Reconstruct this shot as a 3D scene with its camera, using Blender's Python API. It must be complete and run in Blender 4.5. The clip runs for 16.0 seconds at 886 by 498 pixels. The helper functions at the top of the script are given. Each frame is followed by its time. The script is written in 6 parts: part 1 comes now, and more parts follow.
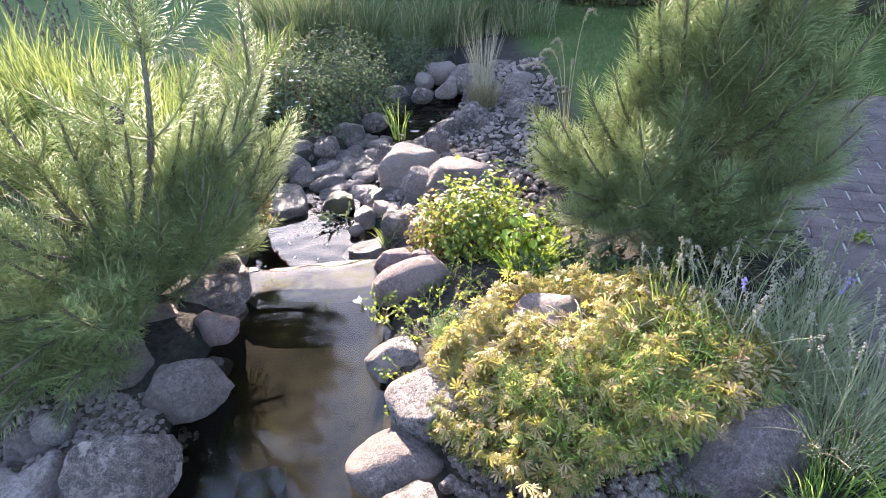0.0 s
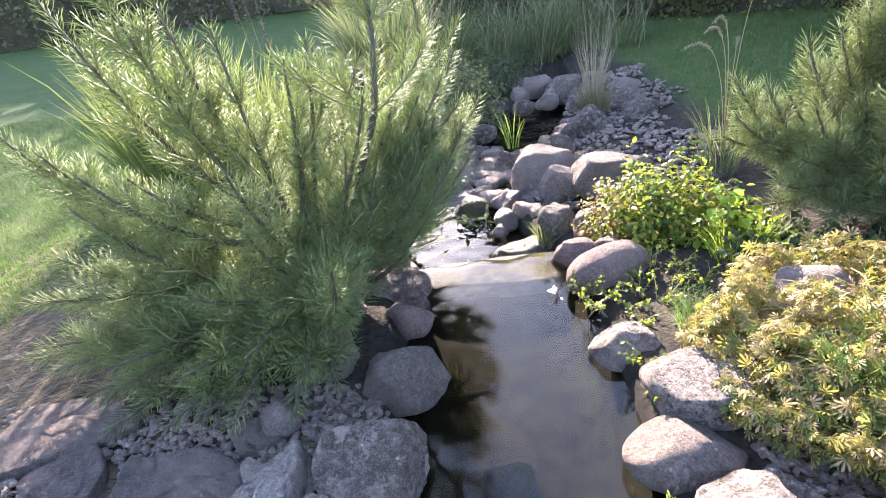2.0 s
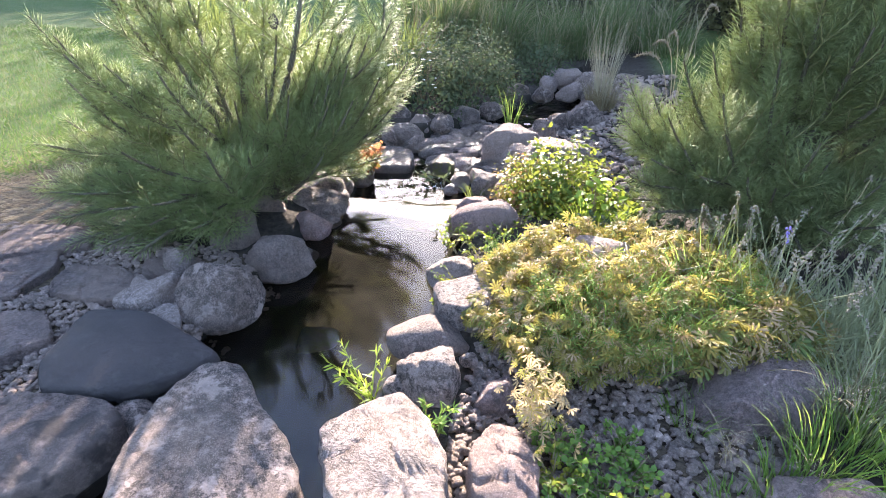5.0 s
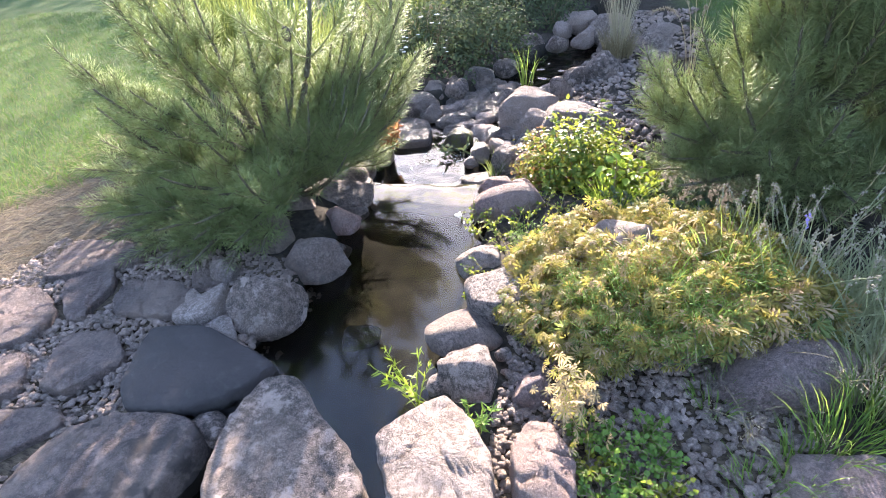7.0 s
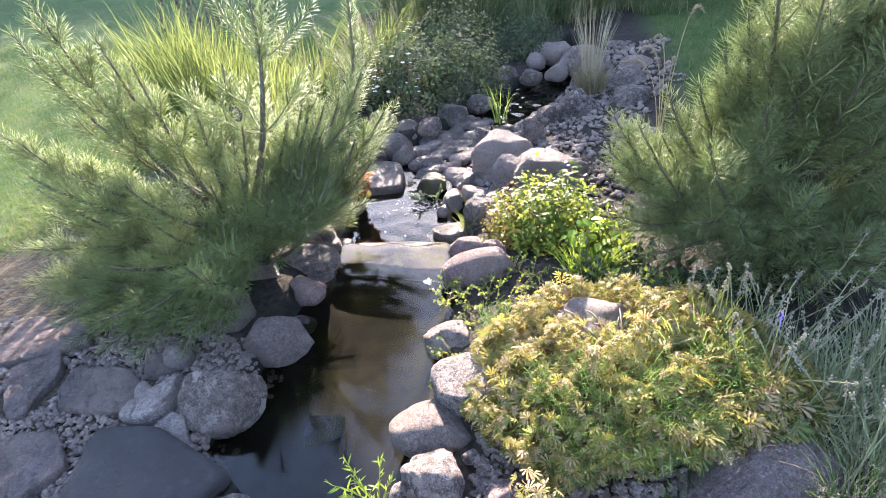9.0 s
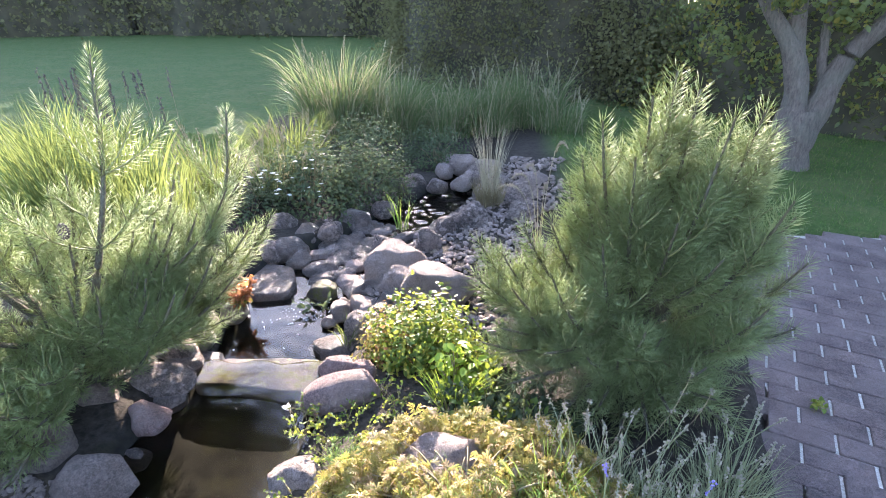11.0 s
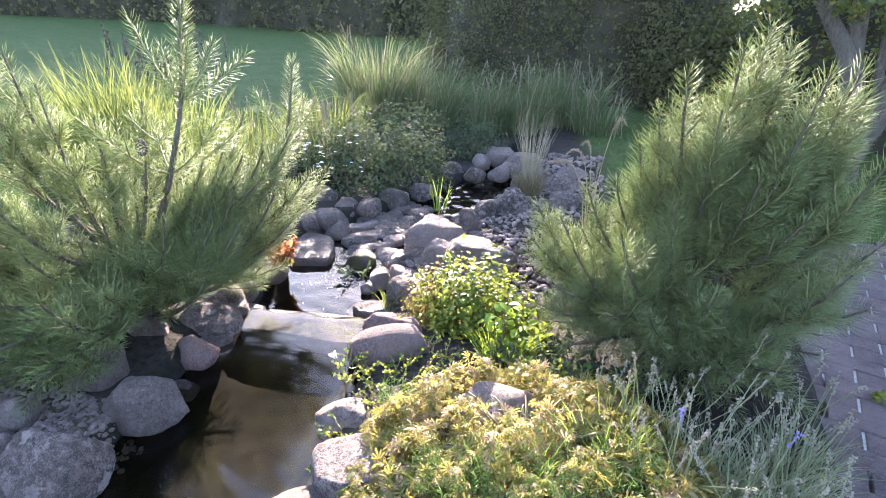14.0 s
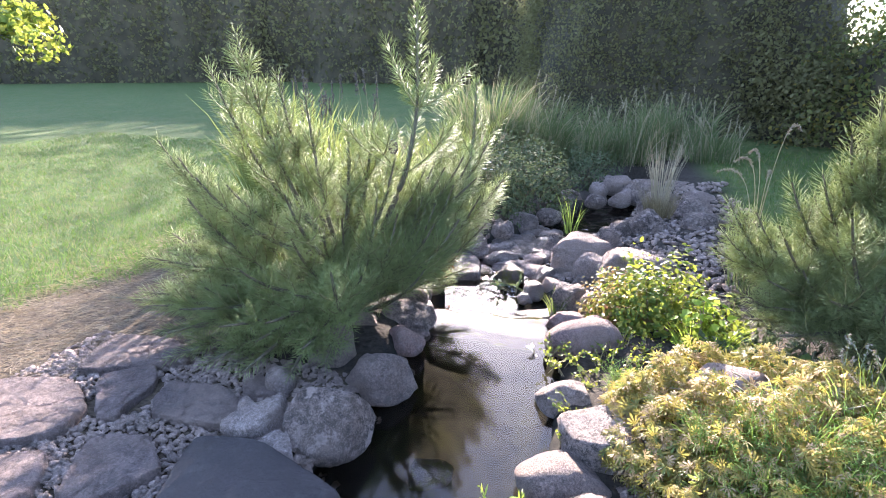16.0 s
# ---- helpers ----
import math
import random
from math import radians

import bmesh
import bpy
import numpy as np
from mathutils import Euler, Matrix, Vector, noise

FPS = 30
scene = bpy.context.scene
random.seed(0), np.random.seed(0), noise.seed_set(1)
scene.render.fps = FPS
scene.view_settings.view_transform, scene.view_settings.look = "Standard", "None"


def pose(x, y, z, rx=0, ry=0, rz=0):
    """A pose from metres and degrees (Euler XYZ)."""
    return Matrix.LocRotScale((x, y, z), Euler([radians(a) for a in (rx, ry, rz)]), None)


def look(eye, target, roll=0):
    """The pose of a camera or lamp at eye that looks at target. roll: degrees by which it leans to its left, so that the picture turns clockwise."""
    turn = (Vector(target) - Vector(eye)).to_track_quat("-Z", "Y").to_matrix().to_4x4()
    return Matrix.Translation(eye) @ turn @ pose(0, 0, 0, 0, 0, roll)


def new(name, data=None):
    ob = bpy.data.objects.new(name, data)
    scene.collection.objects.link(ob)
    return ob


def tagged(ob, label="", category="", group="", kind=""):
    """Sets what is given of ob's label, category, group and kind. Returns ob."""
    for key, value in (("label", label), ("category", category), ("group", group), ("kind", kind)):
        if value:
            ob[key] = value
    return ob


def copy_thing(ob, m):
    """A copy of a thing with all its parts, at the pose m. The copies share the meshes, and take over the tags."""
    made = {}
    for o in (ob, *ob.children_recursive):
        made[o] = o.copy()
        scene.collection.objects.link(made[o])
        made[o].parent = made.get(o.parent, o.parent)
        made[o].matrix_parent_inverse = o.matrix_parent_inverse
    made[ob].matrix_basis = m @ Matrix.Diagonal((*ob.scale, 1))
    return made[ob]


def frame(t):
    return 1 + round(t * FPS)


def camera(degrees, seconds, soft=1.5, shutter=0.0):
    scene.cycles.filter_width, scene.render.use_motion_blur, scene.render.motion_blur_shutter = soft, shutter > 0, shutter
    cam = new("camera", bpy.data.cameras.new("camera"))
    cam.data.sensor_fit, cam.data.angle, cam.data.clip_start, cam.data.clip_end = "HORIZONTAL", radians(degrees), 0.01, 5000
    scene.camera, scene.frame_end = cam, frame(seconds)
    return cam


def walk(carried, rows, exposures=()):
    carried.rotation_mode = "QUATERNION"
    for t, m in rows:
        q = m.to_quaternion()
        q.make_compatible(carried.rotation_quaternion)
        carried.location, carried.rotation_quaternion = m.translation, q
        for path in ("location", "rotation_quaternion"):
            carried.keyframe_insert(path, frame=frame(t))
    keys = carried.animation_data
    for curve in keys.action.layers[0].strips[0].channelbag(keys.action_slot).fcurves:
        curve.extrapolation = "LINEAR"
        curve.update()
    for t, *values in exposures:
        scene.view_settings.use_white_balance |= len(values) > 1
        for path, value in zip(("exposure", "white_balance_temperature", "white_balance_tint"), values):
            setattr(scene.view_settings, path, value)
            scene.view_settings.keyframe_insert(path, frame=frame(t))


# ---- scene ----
cam = camera(81.8, 16.0, soft=1.0)
PATH = [
    (0, (0.065, -0.038, 1.147), (-0.005, 1.648, 0.074), -4.2),
    (0.5, (-0.085, -0.001, 1.137), (-0.136, 1.573, -0.095), -4.6),
    (1, (-0.302, -0.024, 1.101), (-0.286, 1.496, -0.199), -1.9),
    (1.5, (-0.406, -0.013, 1.051), (-0.642, 1.653, -0.029), -8.4),
    (2, (-0.453, -0.029, 0.988), (-0.698, 1.72, 0.049), -8.8),
    (2.5, (-0.375, -0.087, 0.919), (-0.702, 1.69, 0.062), -0.7),
    (3, (-0.197, -0.142, 0.966), (-0.637, 1.571, 0.033), 1.6),
    (3.5, (-0.015, -0.124, 1.004), (-0.518, 1.57, 0.068), 2.5),
    (4, (0.062, -0.181, 0.973), (-0.444, 1.512, 0.035), 3.9),
    (4.5, (0.173, -0.254, 0.976), (-0.351, 1.429, 0.03), -1.0),
    (4.7, (0.225, -0.329, 0.962), (-0.254, 1.357, -0.002), 0.1),
    (6.8, (0.215, -0.318, 1.13), (-0.327, 1.222, -0.026), -5.6),
    (7, (0.212, -0.305, 1.146), (-0.333, 1.227, -0.019), -6.6),
    (7.5, (0.206, -0.264, 1.178), (-0.347, 1.245, -0.012), -7.6),
    (8, (0.206, -0.209, 1.218), (-0.34, 1.288, 0.009), -8.8),
    (8.5, (0.218, -0.16, 1.249), (-0.309, 1.351, 0.05), -6.9),
    (9, (0.242, -0.098, 1.281), (-0.253, 1.471, 0.144), -6.9),
    (9.5, (0.275, -0.034, 1.314), (-0.14, 1.616, 0.262), -5.4),
    (10, (0.322, 0.027, 1.343), (-0.001, 1.765, 0.407), -4.7),
    (10.2, (0.342, 0.041, 1.355), (0.047, 1.799, 0.448), -5.0),
    (12.3, (0.64, 0.03, 1.281), (0.435, 1.862, 0.507), 6.8),
    (12.5, (0.601, 0.016, 1.265), (0.41, 1.857, 0.506), 6.5),
    (13, (0.511, 0.0, 1.235), (0.299, 1.838, 0.476), 4.3),
    (13.5, (0.415, -0.02, 1.199), (0.126, 1.798, 0.418), 3.4),
    (13.8, (0.371, -0.034, 1.187), (0.062, 1.773, 0.387), 2.4),
    (14, (0.337, -0.047, 1.166), (0.017, 1.75, 0.347), 2.7),
    (14.5, (0.252, -0.086, 1.122), (-0.107, 1.7, 0.296), 2.4),
    (15, (0.155, -0.141, 1.08), (-0.23, 1.646, 0.27), 2.3),
    (15.5, (0.032, -0.215, 1.045), (-0.434, 1.597, 0.337), 1.1),
    (16, (-0.078, -0.342, 1.031), (-0.679, 1.448, 0.373), -0.4),
]
walk(cam, [(t, look(eye, target, roll)) for t, eye, target, roll in PATH], [(0, 3.22, 6500, 22), (1, 3.22, 6500, 22), (2.5, 3.18, 6500, 22), (7, 3.1, 6500, 20), (10.2, 3.28, 6400, 22), (12.5, 3.38, 6400, 24), (16, 3.2, 6300, 25)])

# ---- world, sun, exposure ----
SUN_AZ, SUN_EL = radians(-12.5), radians(22.0)
sun_dir = Vector((math.sin(SUN_AZ) * math.cos(SUN_EL), math.cos(SUN_AZ) * math.cos(SUN_EL), math.sin(SUN_EL)))
world = bpy.data.worlds.new("sky")
scene.world = world
world.use_nodes = True
wn = world.node_tree.nodes
wn.clear()
sky = wn.new("ShaderNodeTexSky")
sky.sky_type = "NISHITA"
sky.sun_disc = False
sky.sun_elevation, sky.sun_rotation = SUN_EL, SUN_AZ
sky.air_density, sky.dust_density, sky.ozone_density = 1.0, 0.5, 1.0
bg = wn.new("ShaderNodeBackground")
bg.inputs["Strength"].default_value = 0.15
wo = wn.new("ShaderNodeOutputWorld")
world.node_tree.links.new(sky.outputs[0], bg.inputs[0])
world.node_tree.links.new(bg.outputs[0], wo.inputs[0])
sun_data = bpy.data.lights.new("sun", "SUN")
sun_data.energy, sun_data.angle, sun_data.color = 5.0, radians(0.6), (1.0, 0.90, 0.76)
sun = new("sun", sun_data)
sun.matrix_world = look(sun_dir * 40, (0, 0, 0))


# ---- materials ----
def nodes_of(name):
    m = bpy.data.materials.new(name)
    m.use_nodes = True
    t = m.node_tree
    t.nodes.clear()
    out = t.nodes.new("ShaderNodeOutputMaterial")
    return m, t, out


def mix_rgb(t, fac, a, b, kind="MIX"):
    n = t.nodes.new("ShaderNodeMix")
    n.data_type, n.blend_type = "RGBA", kind
    for sock, v in ((n.inputs[0], fac), (n.inputs[6], a), (n.inputs[7], b)):
        if isinstance(v, (int, float)):
            sock.default_value = v
        elif isinstance(v, tuple):
            sock.default_value = (*v, 1.0)
        else:
            t.links.new(v, sock)
    return n.outputs[2]


def noise_fac(t, scale, detail=4.0, lo=0.4, hi=0.6, coord=None, rough=0.55, stretch=None):
    n = t.nodes.new("ShaderNodeTexNoise")
    n.inputs["Scale"].default_value, n.inputs["Detail"].default_value = scale, detail
    n.inputs["Roughness"].default_value = rough
    if coord is not None:
        if stretch:
            mp = t.nodes.new("ShaderNodeMapping")
            mp.inputs["Scale"].default_value = stretch
            t.links.new(coord, mp.inputs[0])
            coord = mp.outputs[0]
        t.links.new(coord, n.inputs["Vector"])
    r = t.nodes.new("ShaderNodeMapRange")
    r.inputs[1].default_value, r.inputs[2].default_value = lo, hi
    t.links.new(n.outputs[0], r.inputs[0])
    return r.outputs[0]


def where(t):
    return t.nodes.new("ShaderNodeNewGeometry").outputs["Position"]


def bump(t, height, strength, dist):
    b = t.nodes.new("ShaderNodeBump")
    b.inputs["Strength"].default_value, b.inputs["Distance"].default_value = strength, dist
    t.links.new(height, b.inputs["Height"])
    return b.outputs[0]


def rock_material(name, dark, light, fleck, moss=0.0, rough=0.85, relief=0.006, spots=0.5, pit=0.6, warm=(0.36, 0.29, 0.22), loose=False, grain_size=70.0, damp=0.0):
    """Stone: two tones in broad patches, mineral flecks, pits and some lichen."""
    m, t, out = nodes_of(name)
    dark, light, fleck, warm = [(c[0] * 1.03, c[1] * 0.95, c[2] * 1.0) for c in (dark, light, fleck, warm)]
    p = t.nodes.new("ShaderNodeBsdfPrincipled")
    info = t.nodes.new("ShaderNodeObjectInfo")
    tc = where(t)
    broad = noise_fac(t, 9.0, 5, 0.38, 0.64, tc)
    fine = noise_fac(t, 130.0, 6, 0.43, 0.58, tc, 0.8)
    grain = noise_fac(t, 420.0, 3, 0.54, 0.66, tc)
    c = mix_rgb(t, broad, dark, light)
    tone = t.nodes.new("ShaderNodeMapRange")
    tone.inputs[3].default_value, tone.inputs[4].default_value = 0.78, 1.16
    if loose:
        geo = t.nodes.new("ShaderNodeNewGeometry")
        two = t.nodes.new("ShaderNodeMath")
        two.operation = "ADD"
        t.links.new(info.outputs["Random"], two.inputs[0])
        t.links.new(geo.outputs["Random Per Island"], two.inputs[1])
        fr = t.nodes.new("ShaderNodeMath")
        fr.operation = "FRACT"
        t.links.new(two.outputs[0], fr.inputs[0])
        tone.inputs[3].default_value, tone.inputs[4].default_value = 0.5, 1.5
        t.links.new(fr.outputs[0], tone.inputs[0])
    else:
        t.links.new(info.outputs["Random"], tone.inputs[0])
    grey = t.nodes.new("ShaderNodeCombineColor")
    for i in range(3):
        t.links.new(tone.outputs[0], grey.inputs[i])
    c = mix_rgb(t, 1.0, c, grey.outputs[0], "MULTIPLY")
    c = mix_rgb(t, fine, mix_rgb(t, 0.5, c, (0.05, 0.045, 0.042)), mix_rgb(t, 0.12, c, fleck))
    pits = noise_fac(t, grain_size, 6, 0.44, 0.515, tc, 0.85)
    c = mix_rgb(t, pits, mix_rgb(t, min(0.9, pit * 1.25), c, (0.055, 0.05, 0.045)), c)
    specks = noise_fac(t, 170.0, 3, 0.56, 0.62, tc, 0.6)
    sp2 = t.nodes.new("ShaderNodeMath")
    sp2.operation = "MULTIPLY"
    sp2.inputs[1].default_value = 0.75 * pit
    t.links.new(specks, sp2.inputs[0])
    c = mix_rgb(t, sp2.outputs[0], c, (0.045, 0.04, 0.036))
    lichen = noise_fac(t, 19.0, 6, 0.53, 0.60, tc, 0.7)
    l2 = t.nodes.new("ShaderNodeMath")
    l2.operation = "MULTIPLY"
    l2.inputs[1].default_value = 0.7 * pit
    t.links.new(lichen, l2.inputs[0])
    c = mix_rgb(t, l2.outputs[0], c, fleck)
    patch = noise_fac(t, 3.5, 3, 0.42, 0.60, tc)
    c = mix_rgb(t, patch, c, mix_rgb(t, 0.5, c, warm))
    f2 = t.nodes.new("ShaderNodeMath")
    f2.operation = "MULTIPLY"
    f2.inputs[1].default_value = spots
    t.links.new(grain, f2.inputs[0])
    c = mix_rgb(t, f2.outputs[0], c, fleck)
    stain = noise_fac(t, 24.0, 6, 0.56, 0.70, tc, 0.65)
    s2 = t.nodes.new("ShaderNodeMath")
    s2.operation = "MULTIPLY"
    s2.inputs[1].default_value = 0.5
    t.links.new(stain, s2.inputs[0])
    c = mix_rgb(t, s2.outputs[0], c, (0.09, 0.085, 0.075))
    if damp:
        wet = noise_fac(t, 6.5, 4, 0.50, 0.53, tc, 0.5)
        w2 = t.nodes.new("ShaderNodeMath")
        w2.operation = "MULTIPLY"
        w2.inputs[1].default_value = damp
        t.links.new(wet, w2.inputs[0])
        c = mix_rgb(t, w2.outputs[0], c, (0.055, 0.046, 0.044))
    if moss:
        mo = noise_fac(t, 14.0, 5, 0.62 - moss * 0.3, 0.72 - moss * 0.2, tc, 0.65)
        c = mix_rgb(t, mo, c, (0.16, 0.16, 0.035))
    t.links.new(c, p.inputs["Base Color"])
    p.inputs["Roughness"].default_value = rough
    p.inputs["Specular IOR Level"].default_value = 0.35
    hh = t.nodes.new("ShaderNodeMath")
    hh.operation = "MULTIPLY_ADD"
    hh.inputs[1].default_value = 0.5
    t.links.new(fine, hh.inputs[0])
    t.links.new(noise_fac(t, grain_size, 6, 0.38, 0.53, tc, 0.85), hh.inputs[2])
    t.links.new(bump(t, hh.outputs[0], 1.0, relief * 4.0), p.inputs["Normal"])
    t.links.new(p.outputs[0], out.inputs[0])
    return m


def leaf_material(name, a, b, back, through_share=0.45, rough=0.5, dry=None, scale=6.0, spread=True, gloss=0.25):
    """Leaf or needle: two greens varied per leaf and by patch, with light passing through."""
    m, t, out = nodes_of(name)
    geo = t.nodes.new("ShaderNodeNewGeometry")
    p = t.nodes.new("ShaderNodeBsdfPrincipled")
    tr = t.nodes.new("ShaderNodeBsdfTranslucent")
    patch = noise_fac(t, scale, 4, 0.35, 0.65, geo.outputs["Position"])
    half = t.nodes.new("ShaderNodeMath")
    half.operation = "MULTIPLY_ADD"
    half.inputs[1].default_value = 0.55
    if spread:
        t.links.new(geo.outputs["Random Per Island"], half.inputs[0])
    p2 = t.nodes.new("ShaderNodeMath")
    p2.operation = "MULTIPLY"
    p2.inputs[1].default_value = 0.5
    t.links.new(patch, p2.inputs[0])
    t.links.new(p2.outputs[0], half.inputs[2])
    c = mix_rgb(t, half.outputs[0], a, b)
    cb = mix_rgb(t, 0.5, c, back)
    if dry:
        d = t.nodes.new("ShaderNodeMapRange")
        d.inputs[1].default_value, d.inputs[2].default_value = 0.72, 0.80
        sh = t.nodes.new("ShaderNodeMath")
        sh.operation = "FRACT"
        mu = t.nodes.new("ShaderNodeMath")
        mu.operation = "MULTIPLY"
        mu.inputs[1].default_value = 7.31
        t.links.new(geo.outputs["Random Per Island"], mu.inputs[0])
        t.links.new(mu.outputs[0], sh.inputs[0])
        t.links.new(sh.outputs[0], d.inputs[0])
        c = mix_rgb(t, d.outputs[0], c, dry)
        cb = mix_rgb(t, d.outputs[0], cb, dry)
    t.links.new(c, p.inputs["Base Color"])
    p.inputs["Roughness"].default_value = rough
    p.inputs["Specular IOR Level"].default_value = gloss
    t.links.new(cb, tr.inputs[0])
    mx = t.nodes.new("ShaderNodeMixShader")
    mx.inputs[0].default_value = through_share
    t.links.new(p.outputs[0], mx.inputs[1])
    t.links.new(tr.outputs[0], mx.inputs[2])
    t.links.new(mx.outputs[0], out.inputs[0])
    return m


def bark_material(name, a, b):
    m, t, out = nodes_of(name)
    p = t.nodes.new("ShaderNodeBsdfPrincipled")
    pos = where(t)
    n = noise_fac(t, 60.0, 6, 0.35, 0.65, pos, 0.7, (1, 1, 0.25))
    n2 = noise_fac(t, 7.0, 4, 0.4, 0.6, pos)
    c = mix_rgb(t, n, a, b)
    c = mix_rgb(t, n2, c, mix_rgb(t, 0.4, c, (0.13, 0.13, 0.10)))
    t.links.new(c, p.inputs["Base Color"])
    p.inputs["Roughness"].default_value = 0.9
    t.links.new(bump(t, n, 0.9, 0.012), p.inputs["Normal"])
    t.links.new(p.outputs[0], out.inputs[0])
    return m


def plain_material(name, a, b, scale=40.0, rough=0.7, relief=0.0):
    m, t, out = nodes_of(name)
    p = t.nodes.new("ShaderNodeBsdfPrincipled")
    n = noise_fac(t, scale, 5, 0.35, 0.65, where(t))
    t.links.new(mix_rgb(t, n, a, b), p.inputs["Base Color"])
    p.inputs["Roughness"].default_value = rough
    if relief:
        t.links.new(bump(t, n, 0.7, relief), p.inputs["Normal"])
    t.links.new(p.outputs[0], out.inputs[0])
    return m


def ground_material():
    """Soil, lawn thatch, raked straw and stream bed, by the zones stored on the ground sheet."""
    m, t, out = nodes_of("ground")
    p = t.nodes.new("ShaderNodeBsdfPrincipled")
    pos = where(t)
    zone = t.nodes.new("ShaderNodeVertexColor")
    zone.layer_name = "zone"
    sep = t.nodes.new("ShaderNodeSeparateColor")
    t.links.new(zone.outputs[0], sep.inputs[0])
    soil = mix_rgb(t, noise_fac(t, 35.0, 6, 0.35, 0.65, pos, 0.7), (0.016, 0.013, 0.010), (0.055, 0.045, 0.034))
    lawn = mix_rgb(t, noise_fac(t, 55.0, 6, 0.3, 0.7, pos, 0.75), (0.020, 0.045, 0.009), (0.065, 0.115, 0.026))
    lawn = mix_rgb(t, noise_fac(t, 2.2, 4, 0.45, 0.75, pos), lawn, (0.075, 0.095, 0.03))
    lawn = mix_rgb(t, noise_fac(t, 13.0, 6, 0.45, 0.75, pos, 0.75), lawn, (0.105, 0.11, 0.042))
    straw = mix_rgb(t, noise_fac(t, 70.0, 6, 0.38, 0.62, pos, 0.75, (0.45, 1.6, 1)), (0.035, 0.026, 0.018), (0.15, 0.115, 0.078))
    bed = mix_rgb(t, noise_fac(t, 16.0, 5, 0.4, 0.6, pos), (0.006, 0.0056, 0.0046), (0.016, 0.0150, 0.0115))
    bed = mix_rgb(t, noise_fac(t, 6.0, 4, 0.52, 0.66, pos), bed, (0.022, 0.021, 0.009))
    c = mix_rgb(t, sep.outputs[0], soil, lawn)
    c = mix_rgb(t, sep.outputs[1], c, straw)
    c = mix_rgb(t, sep.outputs[2], c, bed)
    t.links.new(c, p.inputs["Base Color"])
    p.inputs["Roughness"].default_value = 0.95
    p.inputs["Specular IOR Level"].default_value = 0.2
    dry = t.nodes.new("ShaderNodeMath")
    dry.operation = "MULTIPLY_ADD"
    dry.inputs[1].default_value, dry.inputs[2].default_value = -1.0, 1.0
    t.links.new(sep.outputs[2], dry.inputs[0])
    ht = t.nodes.new("ShaderNodeMath")
    ht.operation = "MULTIPLY"
    t.links.new(dry.outputs[0], ht.inputs[0])
    t.links.new(noise_fac(t, 90.0, 6, 0.3, 0.7, pos, 0.7), ht.inputs[1])
    t.links.new(bump(t, ht.outputs[0], 0.7, 0.01), p.inputs["Normal"])
    t.links.new(p.outputs[0], out.inputs[0])
    return m


def water_material():
    m, t, out = nodes_of("stream_water")
    p = t.nodes.new("ShaderNodeBsdfPrincipled")
    pos = where(t)
    p.inputs["Base Color"].default_value = (0.20, 0.20, 0.165, 1)
    p.inputs["Transmission Weight"].default_value = 1.0
    p.inputs["IOR"].default_value = 1.333
    p.inputs["Roughness"].default_value = 0.015
    n = noise_fac(t, 7.0, 2, 0.2, 0.8, pos)
    t.links.new(bump(t, n, 0.05, 0.01), p.inputs["Normal"])
    t.links.new(p.outputs[0], out.inputs[0])
    return m


GRANITE = rock_material("granite", (0.25, 0.195, 0.155), (0.45, 0.37, 0.305), (0.63, 0.55, 0.46), pit=0.85, relief=0.010, grain_size=38.0)
PALE = rock_material("pale_stone", (0.39, 0.33, 0.27), (0.60, 0.525, 0.45), (0.72, 0.64, 0.56), spots=0.35, pit=0.7, relief=0.009, grain_size=48.0)
WHITE = rock_material("white_stone", (0.42, 0.36, 0.30), (0.60, 0.53, 0.46), (0.70, 0.64, 0.57), spots=0.2, pit=0.35, relief=0.006)
CREAM = rock_material("cream_stone", (0.38, 0.30, 0.24), (0.55, 0.455, 0.375), (0.64, 0.56, 0.48), pit=0.25, relief=0.004)
TAN = rock_material("tan_stone", (0.29, 0.225, 0.18), (0.46, 0.37, 0.30), (0.46, 0.40, 0.33), pit=0.4)
ROSE = rock_material("rose_stone", (0.40, 0.24, 0.20), (0.57, 0.375, 0.315), (0.60, 0.50, 0.45), relief=0.004, pit=0.35)
MAROON = rock_material("maroon_stone", (0.36, 0.265, 0.235), (0.53, 0.415, 0.37), (0.36, 0.31, 0.29), pit=0.4)
SLATE = rock_material("slate_stone", (0.035, 0.033, 0.034), (0.062, 0.057, 0.056), (0.10, 0.095, 0.09), relief=0.0008, rough=0.8, spots=0.05, pit=0.12, warm=(0.06, 0.052, 0.048))
FLAG = rock_material("flagstone", (0.165, 0.125, 0.108), (0.265, 0.21, 0.18), (0.35, 0.295, 0.26), relief=0.004, spots=0.3, pit=0.35)
STAINED = rock_material("stained_flagstone", (0.19, 0.15, 0.128), (0.31, 0.25, 0.215), (0.40, 0.34, 0.30), relief=0.006, spots=0.3, pit=0.5, damp=0.75)
WET = rock_material("wet_stone", (0.14, 0.12, 0.10), (0.29, 0.25, 0.21), (0.40, 0.36, 0.31), rough=0.35, relief=0.004)
LIPSTONE = rock_material("lip_stone", (0.035, 0.030, 0.020), (0.085, 0.072, 0.05), (0.15, 0.135, 0.10), moss=0.45, rough=0.4, relief=0.003)
MOSSY = rock_material("mossy_stone", (0.045, 0.042, 0.032), (0.11, 0.098, 0.075), (0.18, 0.16, 0.12), moss=0.5, rough=0.5)
